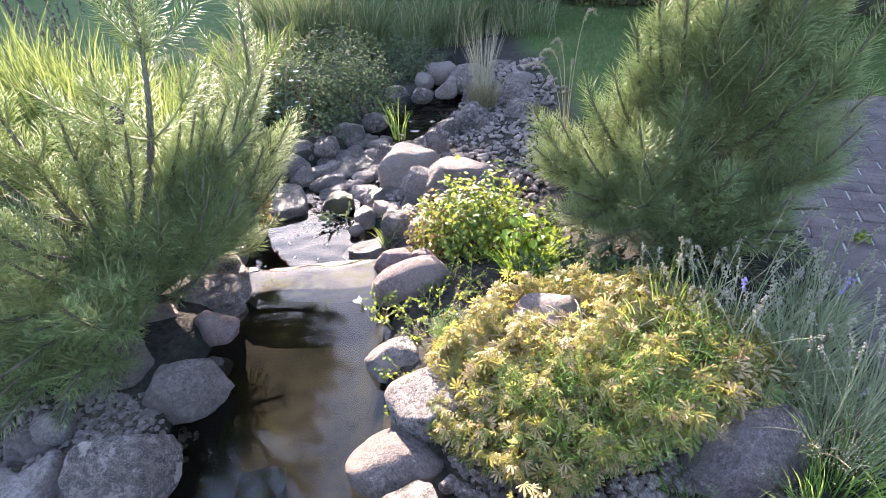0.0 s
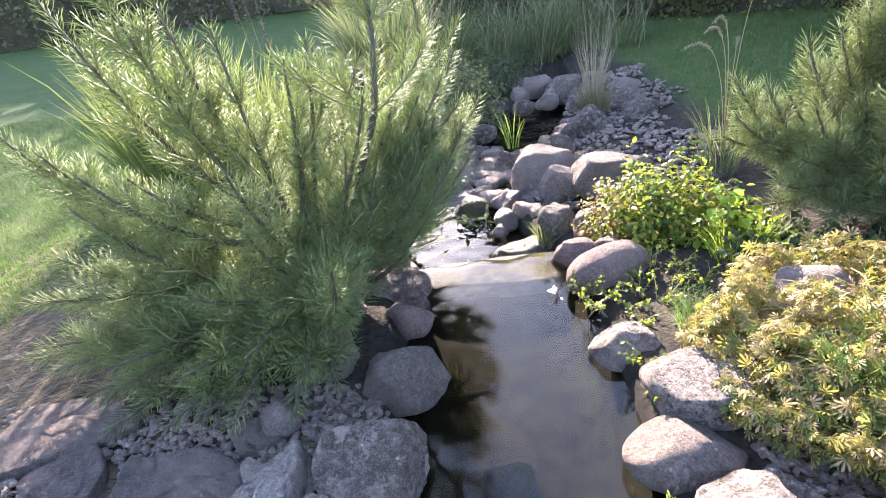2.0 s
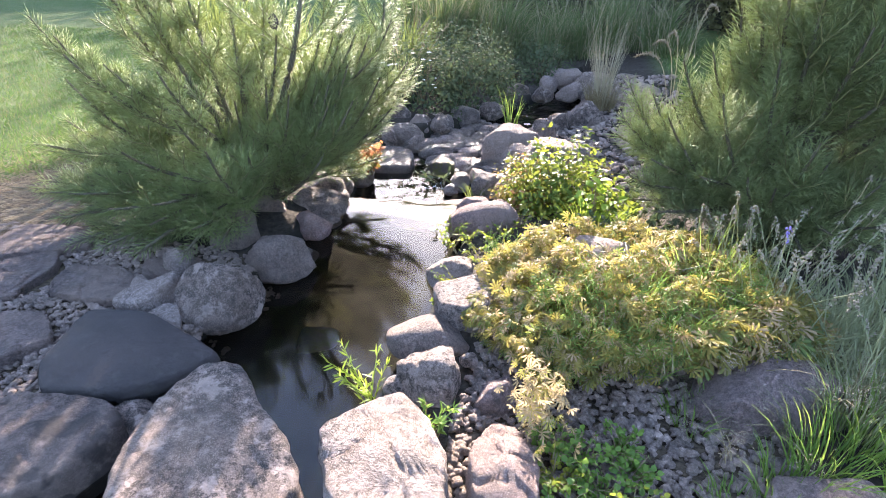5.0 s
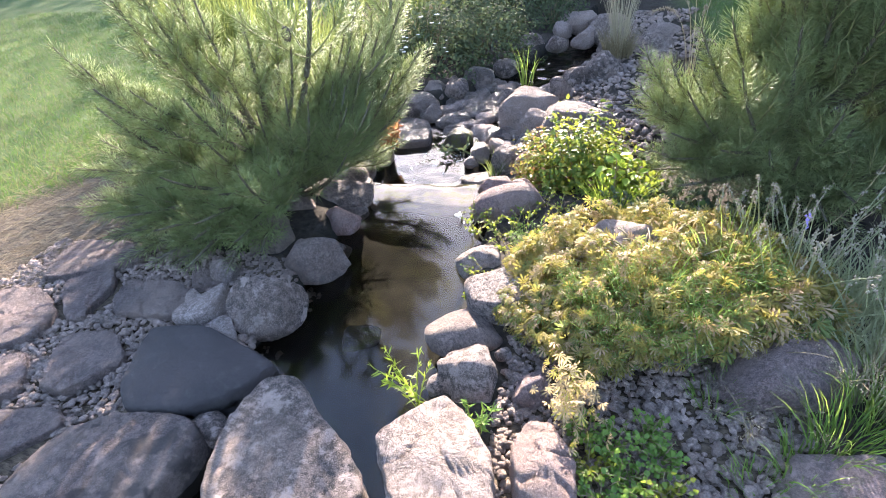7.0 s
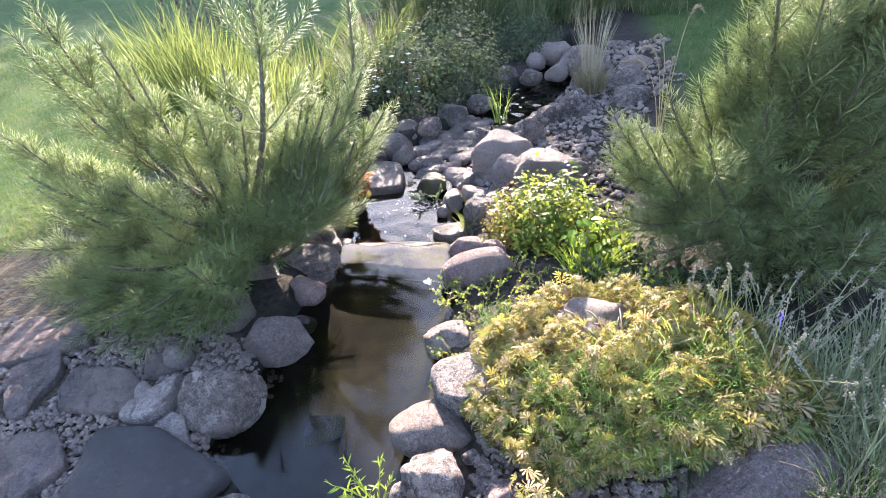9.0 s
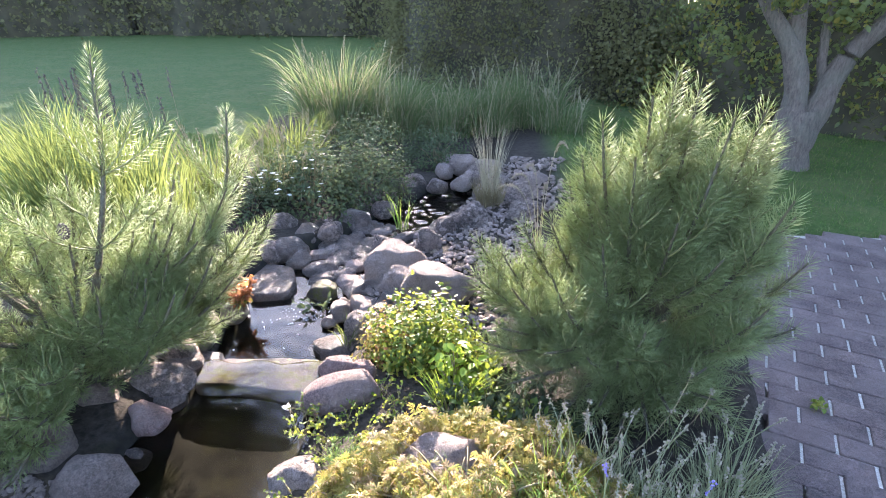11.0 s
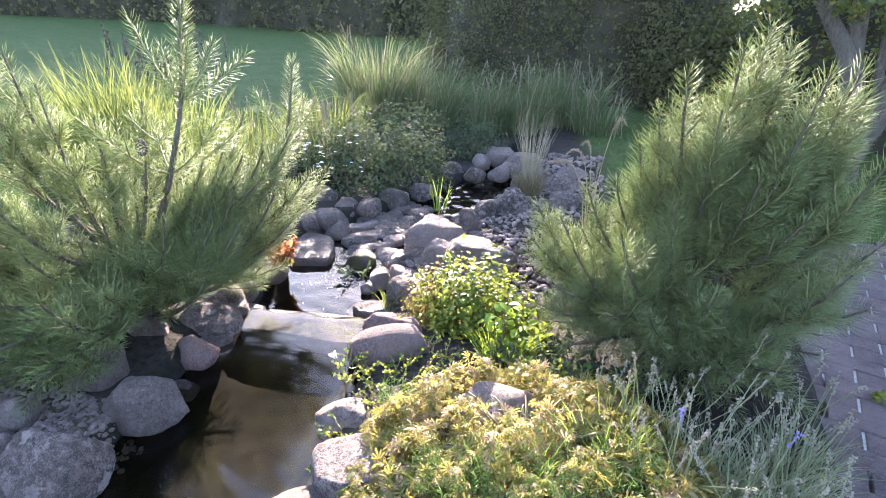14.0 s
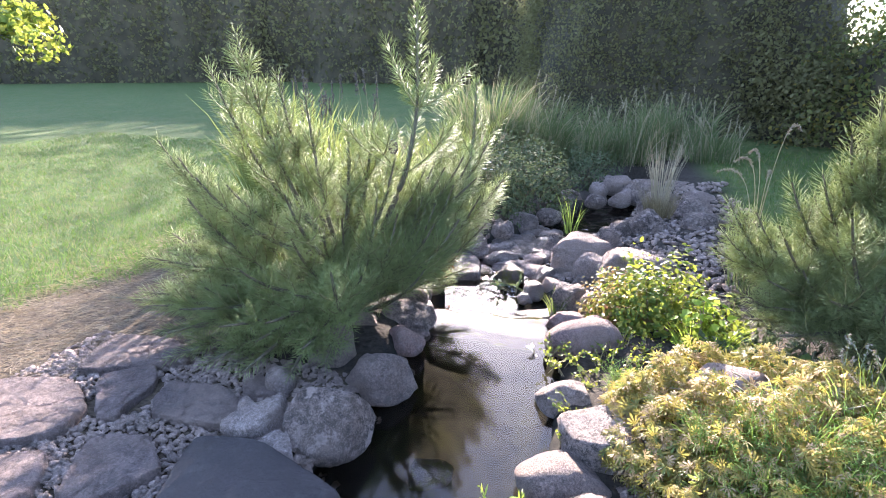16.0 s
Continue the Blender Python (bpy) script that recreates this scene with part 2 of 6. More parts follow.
PEBBLE = rock_material("pebble", (0.21, 0.168, 0.13), (0.42, 0.35, 0.285), (0.50, 0.45, 0.39), relief=0.001, spots=0.25, pit=0.2, loose=True)
GROUND = ground_material()
WATER = water_material()
BRICK = rock_material("paver", (0.14, 0.105, 0.09), (0.225, 0.172, 0.148), (0.28, 0.235, 0.225), relief=0.0012, spots=0.25, pit=0.25, warm=(0.24, 0.2, 0.18))
JOINT = plain_material("joint_sand", (0.28, 0.26, 0.22), (0.48, 0.45, 0.40), 120.0, 0.95, 0.002)
PINE_BARK = bark_material("pine_bark", (0.07, 0.06, 0.038), (0.18, 0.155, 0.085))
SHOOT = plain_material("green_shoot", (0.14, 0.15, 0.06), (0.24, 0.23, 0.09), 90.0)
TREE_BARK = bark_material("tree_bark", (0.075, 0.056, 0.047), (0.19, 0.15, 0.125))
STEM = plain_material("stem", (0.13, 0.10, 0.05), (0.24, 0.19, 0.10), 80.0)
NEEDLE = leaf_material("pine_needle", (0.10, 0.14, 0.055), (0.32, 0.38, 0.16), (0.62, 0.70, 0.29), 0.45, 0.5, gloss=0.3)
NEEDLE2 = leaf_material("blue_pine_needle", (0.10, 0.135, 0.055), (0.31, 0.365, 0.16), (0.60, 0.67, 0.30), 0.45, 0.5, gloss=0.3)
GOLD = leaf_material("golden_cutleaf", (0.08, 0.10, 0.025), (0.29, 0.23, 0.062), (0.50, 0.42, 0.095), 0.42, 0.55, (0.37, 0.265, 0.145), 11.0)
GREENCUT = leaf_material("green_cutleaf", (0.055, 0.085, 0.025), (0.14, 0.175, 0.045), (0.30, 0.36, 0.08), 0.42, 0.5, (0.22, 0.17, 0.08), 9.0)
DRYCUT = leaf_material("dry_cutleaf", (0.26, 0.185, 0.09), (0.46, 0.36, 0.20), (0.52, 0.42, 0.22), 0.4, 0.6, (0.36, 0.32, 0.08), 9.0)
FERN = leaf_material("fine_green", (0.06, 0.13, 0.03), (0.13, 0.22, 0.045), (0.28, 0.42, 0.07), 0.45)
BUSH = leaf_material("bush_leaf", (0.03, 0.07, 0.015), (0.12, 0.18, 0.03), (0.44, 0.50, 0.06), 0.42, 0.5, (0.26, 0.26, 0.04), 14.0)
BRONZE = leaf_material("bronze_leaf", (0.10, 0.10, 0.03), (0.24, 0.18, 0.06), (0.48, 0.40, 0.10), 0.42, 0.5, (0.34, 0.18, 0.08), 12.0)
LIME = leaf_material("lime_leaf", (0.15, 0.26, 0.03), (0.22, 0.30, 0.04), (0.44, 0.53, 0.07), 0.46, 0.4)
LAV = leaf_material("lavender_leaf", (0.17, 0.185, 0.10), (0.31, 0.33, 0.19), (0.48, 0.50, 0.25), 0.35, 0.6)
LAVHEAD = leaf_material("lavender_head", (0.24, 0.205, 0.15), (0.42, 0.37, 0.28), (0.48, 0.43, 0.33), 0.35, 0.8)
LILAC = leaf_material("lavender_bloom", (0.20, 0.16, 0.42), (0.30, 0.25, 0.55), (0.4, 0.35, 0.6), 0.3, 0.8)
GRASS = leaf_material("grass_blade", (0.06, 0.13, 0.025), (0.13, 0.22, 0.05), (0.36, 0.46, 0.09), 0.45, 0.4)
LAWN = leaf_material("lawn_blade", (0.030, 0.070, 0.013), (0.085, 0.15, 0.032), (0.15, 0.25, 0.05), 0.36, 0.6, (0.18, 0.18, 0.08), 14.0)
TALLGRASS = leaf_material("tall_grass", (0.055, 0.09, 0.035), (0.115, 0.155, 0.06), (0.24, 0.30, 0.115), 0.42, 0.45, (0.30, 0.27, 0.16))
IRIS = leaf_material("iris_blade", (0.075, 0.115, 0.035), (0.14, 0.17, 0.05), (0.22, 0.25, 0.065), 0.42, 0.4)
TANGRASS = leaf_material("tan_grass", (0.25, 0.215, 0.14), (0.40, 0.355, 0.245), (0.44, 0.39, 0.26), 0.4, 0.7)
STRAW = leaf_material("straw", (0.06, 0.046, 0.03), (0.33, 0.265, 0.175), (0.34, 0.28, 0.18), 0.25, 0.8)
SEED = leaf_material("seed_head", (0.20, 0.175, 0.125), (0.32, 0.285, 0.215), (0.34, 0.30, 0.22), 0.35, 0.8)
BLOSSOM = leaf_material("white_blossom", (0.62, 0.60, 0.52), (0.78, 0.76, 0.70), (0.8, 0.78, 0.7), 0.4, 0.7)
SEDUM = leaf_material("red_leaf", (0.24, 0.09, 0.04), (0.38, 0.16, 0.07), (0.48, 0.22, 0.09), 0.4, 0.4, (0.28, 0.24, 0.05))
SHRUB = leaf_material("dark_shrub_leaf", (0.045, 0.065, 0.033), (0.085, 0.11, 0.052), (0.12, 0.155, 0.065), 0.35, 0.85)
HEDGE = leaf_material("hedge_leaf", (0.065, 0.068, 0.034), (0.155, 0.15, 0.075), (0.28, 0.28, 0.11), 0.36, 0.9, None, 0.9, gloss=0.15)
HEDGE_SHADE = plain_material("hedge_inner_shade", (0.025, 0.023, 0.013), (0.06, 0.052, 0.03), 3.5, 0.95)
TREELEAF = leaf_material("tree_leaf", (0.065, 0.09, 0.032), (0.13, 0.16, 0.055), (0.34, 0.37, 0.11), 0.42, 0.45, (0.24, 0.21, 0.05))
SPIKE = plain_material("seed_spike", (0.04, 0.035, 0.03), (0.10, 0.085, 0.07), 60.0, 0.9)
BUBBLE_GLINT = plain_material("foam", (0.75, 0.78, 0.8), (0.85, 0.87, 0.88), 60.0, 0.3)


# ---- mesh helpers ----
def set_mesh(name, verts, faces, material, smooth=False):
    """A mesh from arrays: verts (n, 3), faces (m, 3) or (m, 4)."""
    me = bpy.data.meshes.new(name)
    verts, faces = np.asarray(verts, np.float32), np.asarray(faces, np.int32)
    k = faces.shape[1]
    me.vertices.add(len(verts))
    me.vertices.foreach_set("co", verts.ravel())
    me.loops.add(faces.size)
    me.loops.foreach_set("vertex_index", faces.ravel())
    me.polygons.add(len(faces))
    me.polygons.foreach_set("loop_start", np.arange(0, faces.size, k, dtype=np.int32))
    me.polygons.foreach_set("loop_total", np.full(len(faces), k, np.int32))
    if smooth:
        me.polygons.foreach_set("use_smooth", np.ones(len(faces), bool))
    me.materials.append(material)
    me.update(calc_edges=True)
    me.validate()
    return me


def add(name, me, parent=None, label="", kind="", at=None):
    ob = new(name, me)
    if parent is not None:
        ob.parent = parent
    if at is not None:
        ob.matrix_basis = at
    return tagged(ob, label, kind=kind)


def holder(name, label, category, at=(0, 0, 0), group="", kind=""):
    ob = new(name)
    ob.location = at
    ob.empty_display_size = 0.05
    return tagged(ob, label, category, group, kind)


def unit(v):
    return v / np.maximum(np.linalg.norm(v, axis=-1, keepdims=True), 1e-9)


def tube(points, radii, sides=6):
    """A tapered tube along points."""
    pts = np.asarray(points, float)
    n = len(pts)
    tan = unit(np.gradient(pts, axis=0))
    ref = np.where(np.abs(tan[:, 2:3]) > 0.9, np.array([[1.0, 0, 0]]), np.array([[0, 0, 1.0]]))
    a = unit(np.cross(tan, ref))
    b = np.cross(tan, a)
    ang = np.linspace(0, 2 * np.pi, sides, endpoint=False)
    r = np.asarray(radii, float)[:, None, None]
    v = pts[:, None] + r * (np.cos(ang)[None, :, None] * a[:, None] + np.sin(ang)[None, :, None] * b[:, None])
    v = v.reshape(-1, 3)
    f = []
    for i in range(n - 1):
        for j in range(sides):
            k = (j + 1) % sides
            f.append((i * sides + j, i * sides + k, (i + 1) * sides + k, (i + 1) * sides + j))
    return v, np.array(f)


def join(parts):
    """One (verts, faces) from several with equal face sizes."""
    vs, fs, o = [], [], 0
    for v, f in parts:
        vs.append(v)
        fs.append(np.asarray(f) + o)
        o += len(v)
    return np.concatenate(vs), np.concatenate(fs)


def bezier(a, b, c, n):
    s = np.linspace(0, 1, n)[:, None]
    return (1 - s) ** 2 * np.asarray(a, float) + 2 * s * (1 - s) * np.asarray(b, float) + s * s * np.asarray(c, float)


RNG = np.random.default_rng(7)


def perp(d):
    """Two unit vectors square to each direction."""
    ref = np.where(np.abs(d[..., 2:3]) > 0.9, np.array([1.0, 0, 0]), np.array([0, 0, 1.0]))
    a = unit(np.cross(d, ref))
    return a, np.cross(d, a)


# ---- ground, stream ----
STREAM = np.array([(-0.45, -1.2, 0.26), (-0.45, 0.0, 0.26), (-0.48, 0.35, 0.265), (-0.47, 0.8, 0.275), (-0.49, 1.3, 0.28), (-0.55, 1.65, 0.32),
                   (-0.63, 2.0, 0.34), (-0.78, 2.5, 0.32), (-0.72, 2.95, 0.34), (-0.42, 3.5, 0.30), (-0.12, 4.3, 0.24), (0.1, 5.3, 0.18), (0.3, 6.5, 0.1)])
LIP_Y, POOL_Z, LOW_Z = 1.745, 0.0, -0.2


def stream_at(y):
    return np.interp(y, STREAM[:, 1], STREAM[:, 0]), np.interp(y, STREAM[:, 1], STREAM[:, 2])


def ease(a, b, x):
    s = np.clip((x - a) / (b - a), 0, 1)
    return s * s * (3 - 2 * s)


def land(x, y):
    """Height of the ground without the stream's channel."""
    valley = np.exp(-((x + 0.35) / 1.25) ** 2) * ease(1.45, 2.3, y) * (1 - ease(6, 10, y))
    h = 0.035 - 0.17 * valley
    h = h + 0.11 * np.exp(-(((x - 0.36) / 0.36) ** 2 + ((y - 1.02) / 0.26) ** 2))
    h = h + 0.05 * np.exp(-(((x + 1.15) / 0.5) ** 2 + ((y - 1.35) / 0.4) ** 2))
    far = np.clip(np.hypot(x, y) - 5.0, 0, 18)
    h = h + 0.034 * far * ease(-0.5, -3.0, x) + 0.008 * far * ease(-3.0, 0.0, x)
    edge = 1.26 + (y - 1.35) * 0.27
    patio = ease(edge + 0.03, edge + 0.13, x) * ease(-0.1, 0.03, y) * ease(4.4, 4.3, x) * (1 - ease(3.4, 3.8, y))
    return h * (1 - patio) - 0.06 * patio


def ground_height(x, y):
    cx, w = stream_at(y)
    level = POOL_Z + (LOW_Z - POOL_Z) * ease(LIP_Y - 0.02, LIP_Y + 0.1, y)
    bed = level - 0.13
    k = ease(0.75, 1.25, np.abs(x - cx) / w) + ease(5.6, 6.6, y) + ease(-0.45, -0.8, y)
    k = np.clip(k, 0, 1)
    return bed * (1 - k) + land(x, y) * k


def lawn_share(x, y):
    left = ease(-2.35, -2.6, x + 0.12 * np.sin(y * 2.3) + 0.05 * np.sin(y * 7.1)) * ease(-4.0, -3.0, y)
    right = ease(3.28, 3.42, y + 0.1 * np.sin(x * 1.9)) * ease(0.75, 1.1, x)
    back = np.maximum(ease(6.6, 7.4, y), ease(5.0, 5.6, y) * ease(0.7, 1.0, x))
    behind = np.maximum(ease(-1.1, -1.7, y), ease(4.5, 4.9, x))
    return np.clip(np.maximum(np.maximum(left, right), np.maximum(back, behind)), 0, 1)


def spaced(lo, hi, step, reach):
    """Even steps from lo to hi and growing steps out to reach."""
    mid = list(np.arange(lo, hi + step / 2, step))
    out, d, p = [], step, hi
    while p < reach:
        d *= 1.22
        p += d
        out.append(p)
    low, d, p = [], step, lo
    while p > -reach:
        d *= 1.22
        p -= d
        low.append(p)
    return np.array(low[::-1] + mid + out)


def build_ground():
    xs, ys = spaced(-3.0, 3.2, 0.035, 400), spaced(-1.2, 6.0, 0.035, 400)
    gx, gy = np.meshgrid(xs, ys)
    gz = ground_height(gx, gy)
    rough = np.array([noise.noise((x * 5, y * 5, 0)) for x, y in zip(gx.ravel(), gy.ravel())]).reshape(gx.shape)
    near = (np.abs(gx) < 6) & (np.abs(gy) < 8)
    gz = gz + np.where(near, rough * 0.012, 0)
    n, m = len(xs), len(ys)
    i = np.arange(n * m).reshape(m, n)
    f = np.stack([i[:-1, :-1], i[:-1, 1:], i[1:, 1:], i[1:, :-1]], -1).reshape(-1, 4)
    me = set_mesh("ground", np.stack([gx, gy, gz], -1).reshape(-1, 3), f, GROUND, True)
    cx, w = stream_at(gy)
    lawn = lawn_share(gx, gy)
    straw = ease(-1.75, -1.95, gx) * (1 - lawn) * ease(2.6, 2.0, gy)
    stony = np.maximum((gx > 0.02) * (gx < 0.8) * (gy > 0.05) * (gy < 0.8), (gx > -2.0) * (gx < -0.78) * (gy > -0.3) * (gy < 1.0)) * 0.9
    straw = np.maximum(straw, stony)
    bed = (1 - ease(1.05, 1.4, np.abs(gx - cx) / w)) * (gy < 6) * ease(-0.8, -0.5, gy)
    col = np.stack([lawn, straw, bed, np.ones_like(bed)], -1).reshape(-1, 4)
    layer = me.color_attributes.new("zone", "FLOAT_COLOR", "POINT")
    layer.data.foreach_set("color", col.astype(np.float32).ravel())
    tagged(new("ground", me), "garden soil and lawn with a carved stream channel", "ground", kind="structure")


def build_water():
    ys = np.concatenate([np.arange(-0.7, 1.5, 0.015), np.arange(1.5, 1.9, 0.008), np.arange(1.9, 5.8, 0.015)])
    us = np.linspace(-1, 1, 49)
    yy, uu = np.meshgrid(ys, us, indexing="ij")
    cx, w = stream_at(yy)
    xx = cx + uu * w * 1.2
    lip = LIP_Y - 0.03 + 0.10 * (xx + 0.55) + 0.012 * np.sin(xx * 31)
    drop = ease(lip - 0.035, lip + 0.10, yy)
    zz = POOL_Z + (LOW_Z - POOL_Z) * drop
    amp = 0.00006 + 0.008 * np.exp(-((yy - LIP_Y - 0.02) / 0.09) ** 2) + 0.005 * np.exp(-((yy - 1.93) / 0.12) ** 2) + 0.006 * ease(2.4, 2.9, yy) + 0.0016 * ease(1.8, 2.0, yy)
    wav = np.array([noise.noise((x * 9, y * 14, 0.3)) + 0.5 * noise.noise((x * 21, y * 26, 3.1)) for x, y in zip(xx.ravel(), yy.ravel())]).reshape(xx.shape)
    zz = zz + amp * wav
    m, n = xx.shape
    i = np.arange(n * m).reshape(m, n)
    f = np.stack([i[:-1, :-1], i[:-1, 1:], i[1:, 1:], i[1:, :-1]], -1).reshape(-1, 4)
    me = set_mesh("water", np.stack([xx, yy, zz], -1).reshape(-1, 3), f, WATER, True)
    ob = tagged(new("water", me), "clear shallow stream water spilling over a low lip", "water", kind="structure")
    ob.visible_shadow = False


build_ground()
build_water()

# ---- rocks ----
ICO = {}


def ico(level):
    if level not in ICO:
        bm = bmesh.new()
        bmesh.ops.create_icosphere(bm, subdivisions=level, radius=1.0)
        ICO[level] = (np.array([v.co[:] for v in bm.verts]), np.array([[v.index for v in f.verts] for f in bm.faces]))
        bm.free()
    return ICO[level]


def rock_mesh(w, d, h, seed, material, facets=7, boxy=0.75, rough=0.10, level=4, flat=0.0, sides=0):
    """A boulder: a rounded block cut by random planes, then roughened."""
    r = np.random.default_rng(seed)
    v, f = ico(level)
    v = np.sign(v) * np.abs(v) ** boxy
    v = v / np.abs(v).max()
    if flat:
        v[:, 2] = np.where(v[:, 2] > 0, np.minimum(v[:, 2], 1 - flat + 0.15 * (v[:, 2] - 1 + flat)), v[:, 2])
    for _ in range(facets):
        nrm = r.normal(size=3)
        nrm[2] = abs(nrm[2]) * 0.8
        nrm /= np.linalg.norm(nrm)
        over = v @ nrm - r.uniform(0.62, 0.9)
        v = v - np.clip(over, 0, None)[:, None] * nrm * 0.97
    for k in range(sides):
        ang = 2 * math.pi * (k + r.uniform(-0.25, 0.25)) / sides
        nrm = np.array([math.cos(ang), math.sin(ang), 0.12])
        over = v @ nrm - r.uniform(0.62, 0.86)
        v = v - np.clip(over, 0, None)[:, None] * nrm
    off = r.uniform(-50, 50, 3)
    bumps = np.array([noise.noise(Vector(p * 1.6 + off)) + 0.5 * noise.noise(Vector(p * 4.5 + off)) + 0.35 * noise.noise(Vector(p * 11 + off)) + 0.22 * noise.noise(Vector(p * 24 + off)) for p in v])
    v = v * (1 + rough * bumps)[:, None]
    v = v / np.array([np.ptp(v[:, 0]), np.ptp(v[:, 1]), np.ptp(v[:, 2])]) * np.array([w, d, h])
    v[:, 2] -= v[:, 2].min()
    return set_mesh("rock", v, f, material, True)


ROCK_FOOTPRINTS = []


def boulder(label, x, y, z, w, d, h, yaw, material, seed, sink=0.2, name="boulder", group="", level=4, tilt=(0, 0), **shape):
    """One stone standing at (x, y) with its visible height h over z."""
    full = h / (1 - sink)
    me = rock_mesh(w, d, full, seed, material, level=level, **shape)
    ob = new(name, me)
    ob.matrix_basis = pose(x, y, z - full * sink, tilt[0], tilt[1], yaw)
    ROCK_FOOTPRINTS.append((x, y, w / 2, d / 2, yaw))
    return tagged(ob, label, "rock" if name != "flagstone" else "flagstone", group)


BANK = "stones along the stream bank"
# left bank of the near pool
boulder("round pitted grey granite boulder at the water's edge", -0.785, 0.72, 0, 0.255, 0.225, 0.19, 10, GRANITE, 11, facets=5, boxy=0.95, rough=0.07, level=5, group=BANK)
boulder("wedge-shaped brownish grey boulder by the pool", -0.76, 1.01, 0.0, 0.26, 0.2, 0.13, 9, TAN, 12, facets=9, group=BANK)
boulder("smooth rounded grey stone under the pine", -0.99, 1.34, 0.0, 0.21, 0.16, 0.12, 7, TAN, 13, boxy=0.9, facets=4, group=BANK)
boulder("broad rounded grey stone under the pine", -0.85, 1.47, 0.0, 0.25, 0.16, 0.11, 7, GRANITE, 14, boxy=0.9, facets=4, group=BANK)
boulder("rounded rose-grey stone beside the pool", -0.78, 1.28, 0.0, 0.16, 0.13, 0.10, 8, ROSE, 15, boxy=0.9, facets=4, group=BANK)
boulder("upright shaded stone beneath the pine branches", -0.99, 1.07, 0.0, 0.17, 0.16, 0.18, 8, TAN, 16, group=BANK)
boulder("small pale blue-grey stone", -1.04, 0.85, 0.05, 0.1, 0.08, 0.08, 10, WHITE, 19, boxy=0.9, facets=3, group=BANK, level=3)
boulder("small low grey rock between boulders", -0.71, 0.29, 0.0, 0.14, 0.1, 0.06, 13, GRANITE, 26, facets=6, group=BANK, level=3)
boulder("dark wet stone at the waterline under the pine", -0.81, 1.41, -0.06, 0.16, 0.13, 0.10, 30, WET, 501, boxy=0.9, facets=4, group=BANK, level=3)
boulder("dark wet stone beside the lip", -0.87, 1.61, -0.06, 0.18, 0.15, 0.12, 70, WET, 502, boxy=0.9, facets=4, group=BANK, level=3)
boulder("small half-sunken stone at the waterline", -0.76, 1.15, -0.07, 0.13, 0.11, 0.08, 10, WET, 503, boxy=0.9, facets=5, group=BANK, level=3)
# right bank of the near pool
boulder("smooth domed grey stone at the pool's edge", -0.12, 0.745, 0, 0.25, 0.175, 0.1, 11, TAN, 31, boxy=0.9, facets=3, rough=0.04, group=BANK)
boulder("rough rose-grey squarish rock", -0.065, 0.575, 0, 0.17, 0.15, 0.14, 12, PALE, 32, facets=7, boxy=0.7, group=BANK)
boulder("purplish grey rock under the shrub", 0.11, 0.56, 0.02, 0.125, 0.1, 0.09, 13, MAROON, 33, facets=6, group=BANK, level=3)
boulder("small pale angular stone by the pool", -0.13, 0.55, 0.0, 0.1, 0.07, 0.06, 12, PALE, 34, facets=9, boxy=0.6, group=BANK, level=3)
boulder("tiny pale pebble beside the domed stone", 0.01, 0.66, 0.05, 0.05, 0.04, 0.035, 0, PALE, 35, boxy=0.9, facets=3, group=BANK, level=3)
boulder("rough pale pointed rock on the bank", -0.155, 1.1, 0, 0.19, 0.14, 0.085, 9, PALE, 36, facets=8, rough=0.1, group=BANK)
boulder("rough pale rock half under golden leaves", -0.01, 0.91, 0, 0.29, 0.25, 0.15, 10, PALE, 37, facets=7, rough=0.09, group=BANK)
boulder("smooth oval rose-red stone by the lip", -0.11, 1.49, 0, 0.3, 0.17, 0.13, 30, ROSE, 38, boxy=0.95, facets=2, rough=0.03, group=BANK)
boulder("grey angular stone beside the lip", -0.20, 1.66, -0.02, 0.20, 0.13, 0.09, 10, ROSE, 39, facets=6, group=BANK)
boulder("small rounded pale rose stone", -0.09, 1.63, 0.0, 0.12, 0.09, 0.08, 10, ROSE, 40, boxy=0.95, facets=2, group=BANK, level=3)
boulder("grey streaked stone on the bank", -0.22, 2.08, -0.16, 0.20, 0.17, 0.18, 12, GRANITE, 41, facets=5, group=BANK)
boulder("rose-grey round stone by the bush", -0.09, 1.93, -0.10, 0.16, 0.14, 0.16, 0, ROSE, 42, boxy=0.9, facets=3, group=BANK)
boulder("rough pale rock topping the planted mound", 0.30, 1.13, 0.10, 0.30, 0.20, 0.115, 5, CREAM, 43, facets=7, rough=0.1, group=BANK)
boulder("large dark maroon rock in the planting", 0.71, 0.75, 0.02, 0.38, 0.26, 0.13, 12, MAROON, 44, facets=6, boxy=0.6, flat=0.2, group=BANK)
boulder("grey-maroon rock half hidden by grass", 0.76, 0.45, 0.02, 0.24, 0.17, 0.08, 12, MAROON, 45, facets=5, flat=0.2, group=BANK)
# lip and lower stream
boulder("submerged olive-brown stone in the pool", -0.50, 0.76, -0.12, 0.14, 0.11, 0.06, 30, MOSSY, 52, group=BANK, level=3)
LOW = "stones in the lower stream"
boulder("large boulder with a bright sunlit top", -0.21, 2.78, -0.18, 0.4, 0.32, 0.245, 9, CREAM, 61, facets=5, boxy=0.8, flat=0.22, group=LOW)
boulder("angular grey rock with a sunlit edge", -0.13, 2.56, -0.16, 0.25, 0.2, 0.19, 8, CREAM, 62, facets=8, flat=0.22, group=LOW)
boulder("broad low white-topped boulder", 0.1, 2.44, -0.09, 0.4, 0.28, 0.2, 3, CREAM, 63, facets=4, boxy=0.85, flat=0.22, group=LOW)
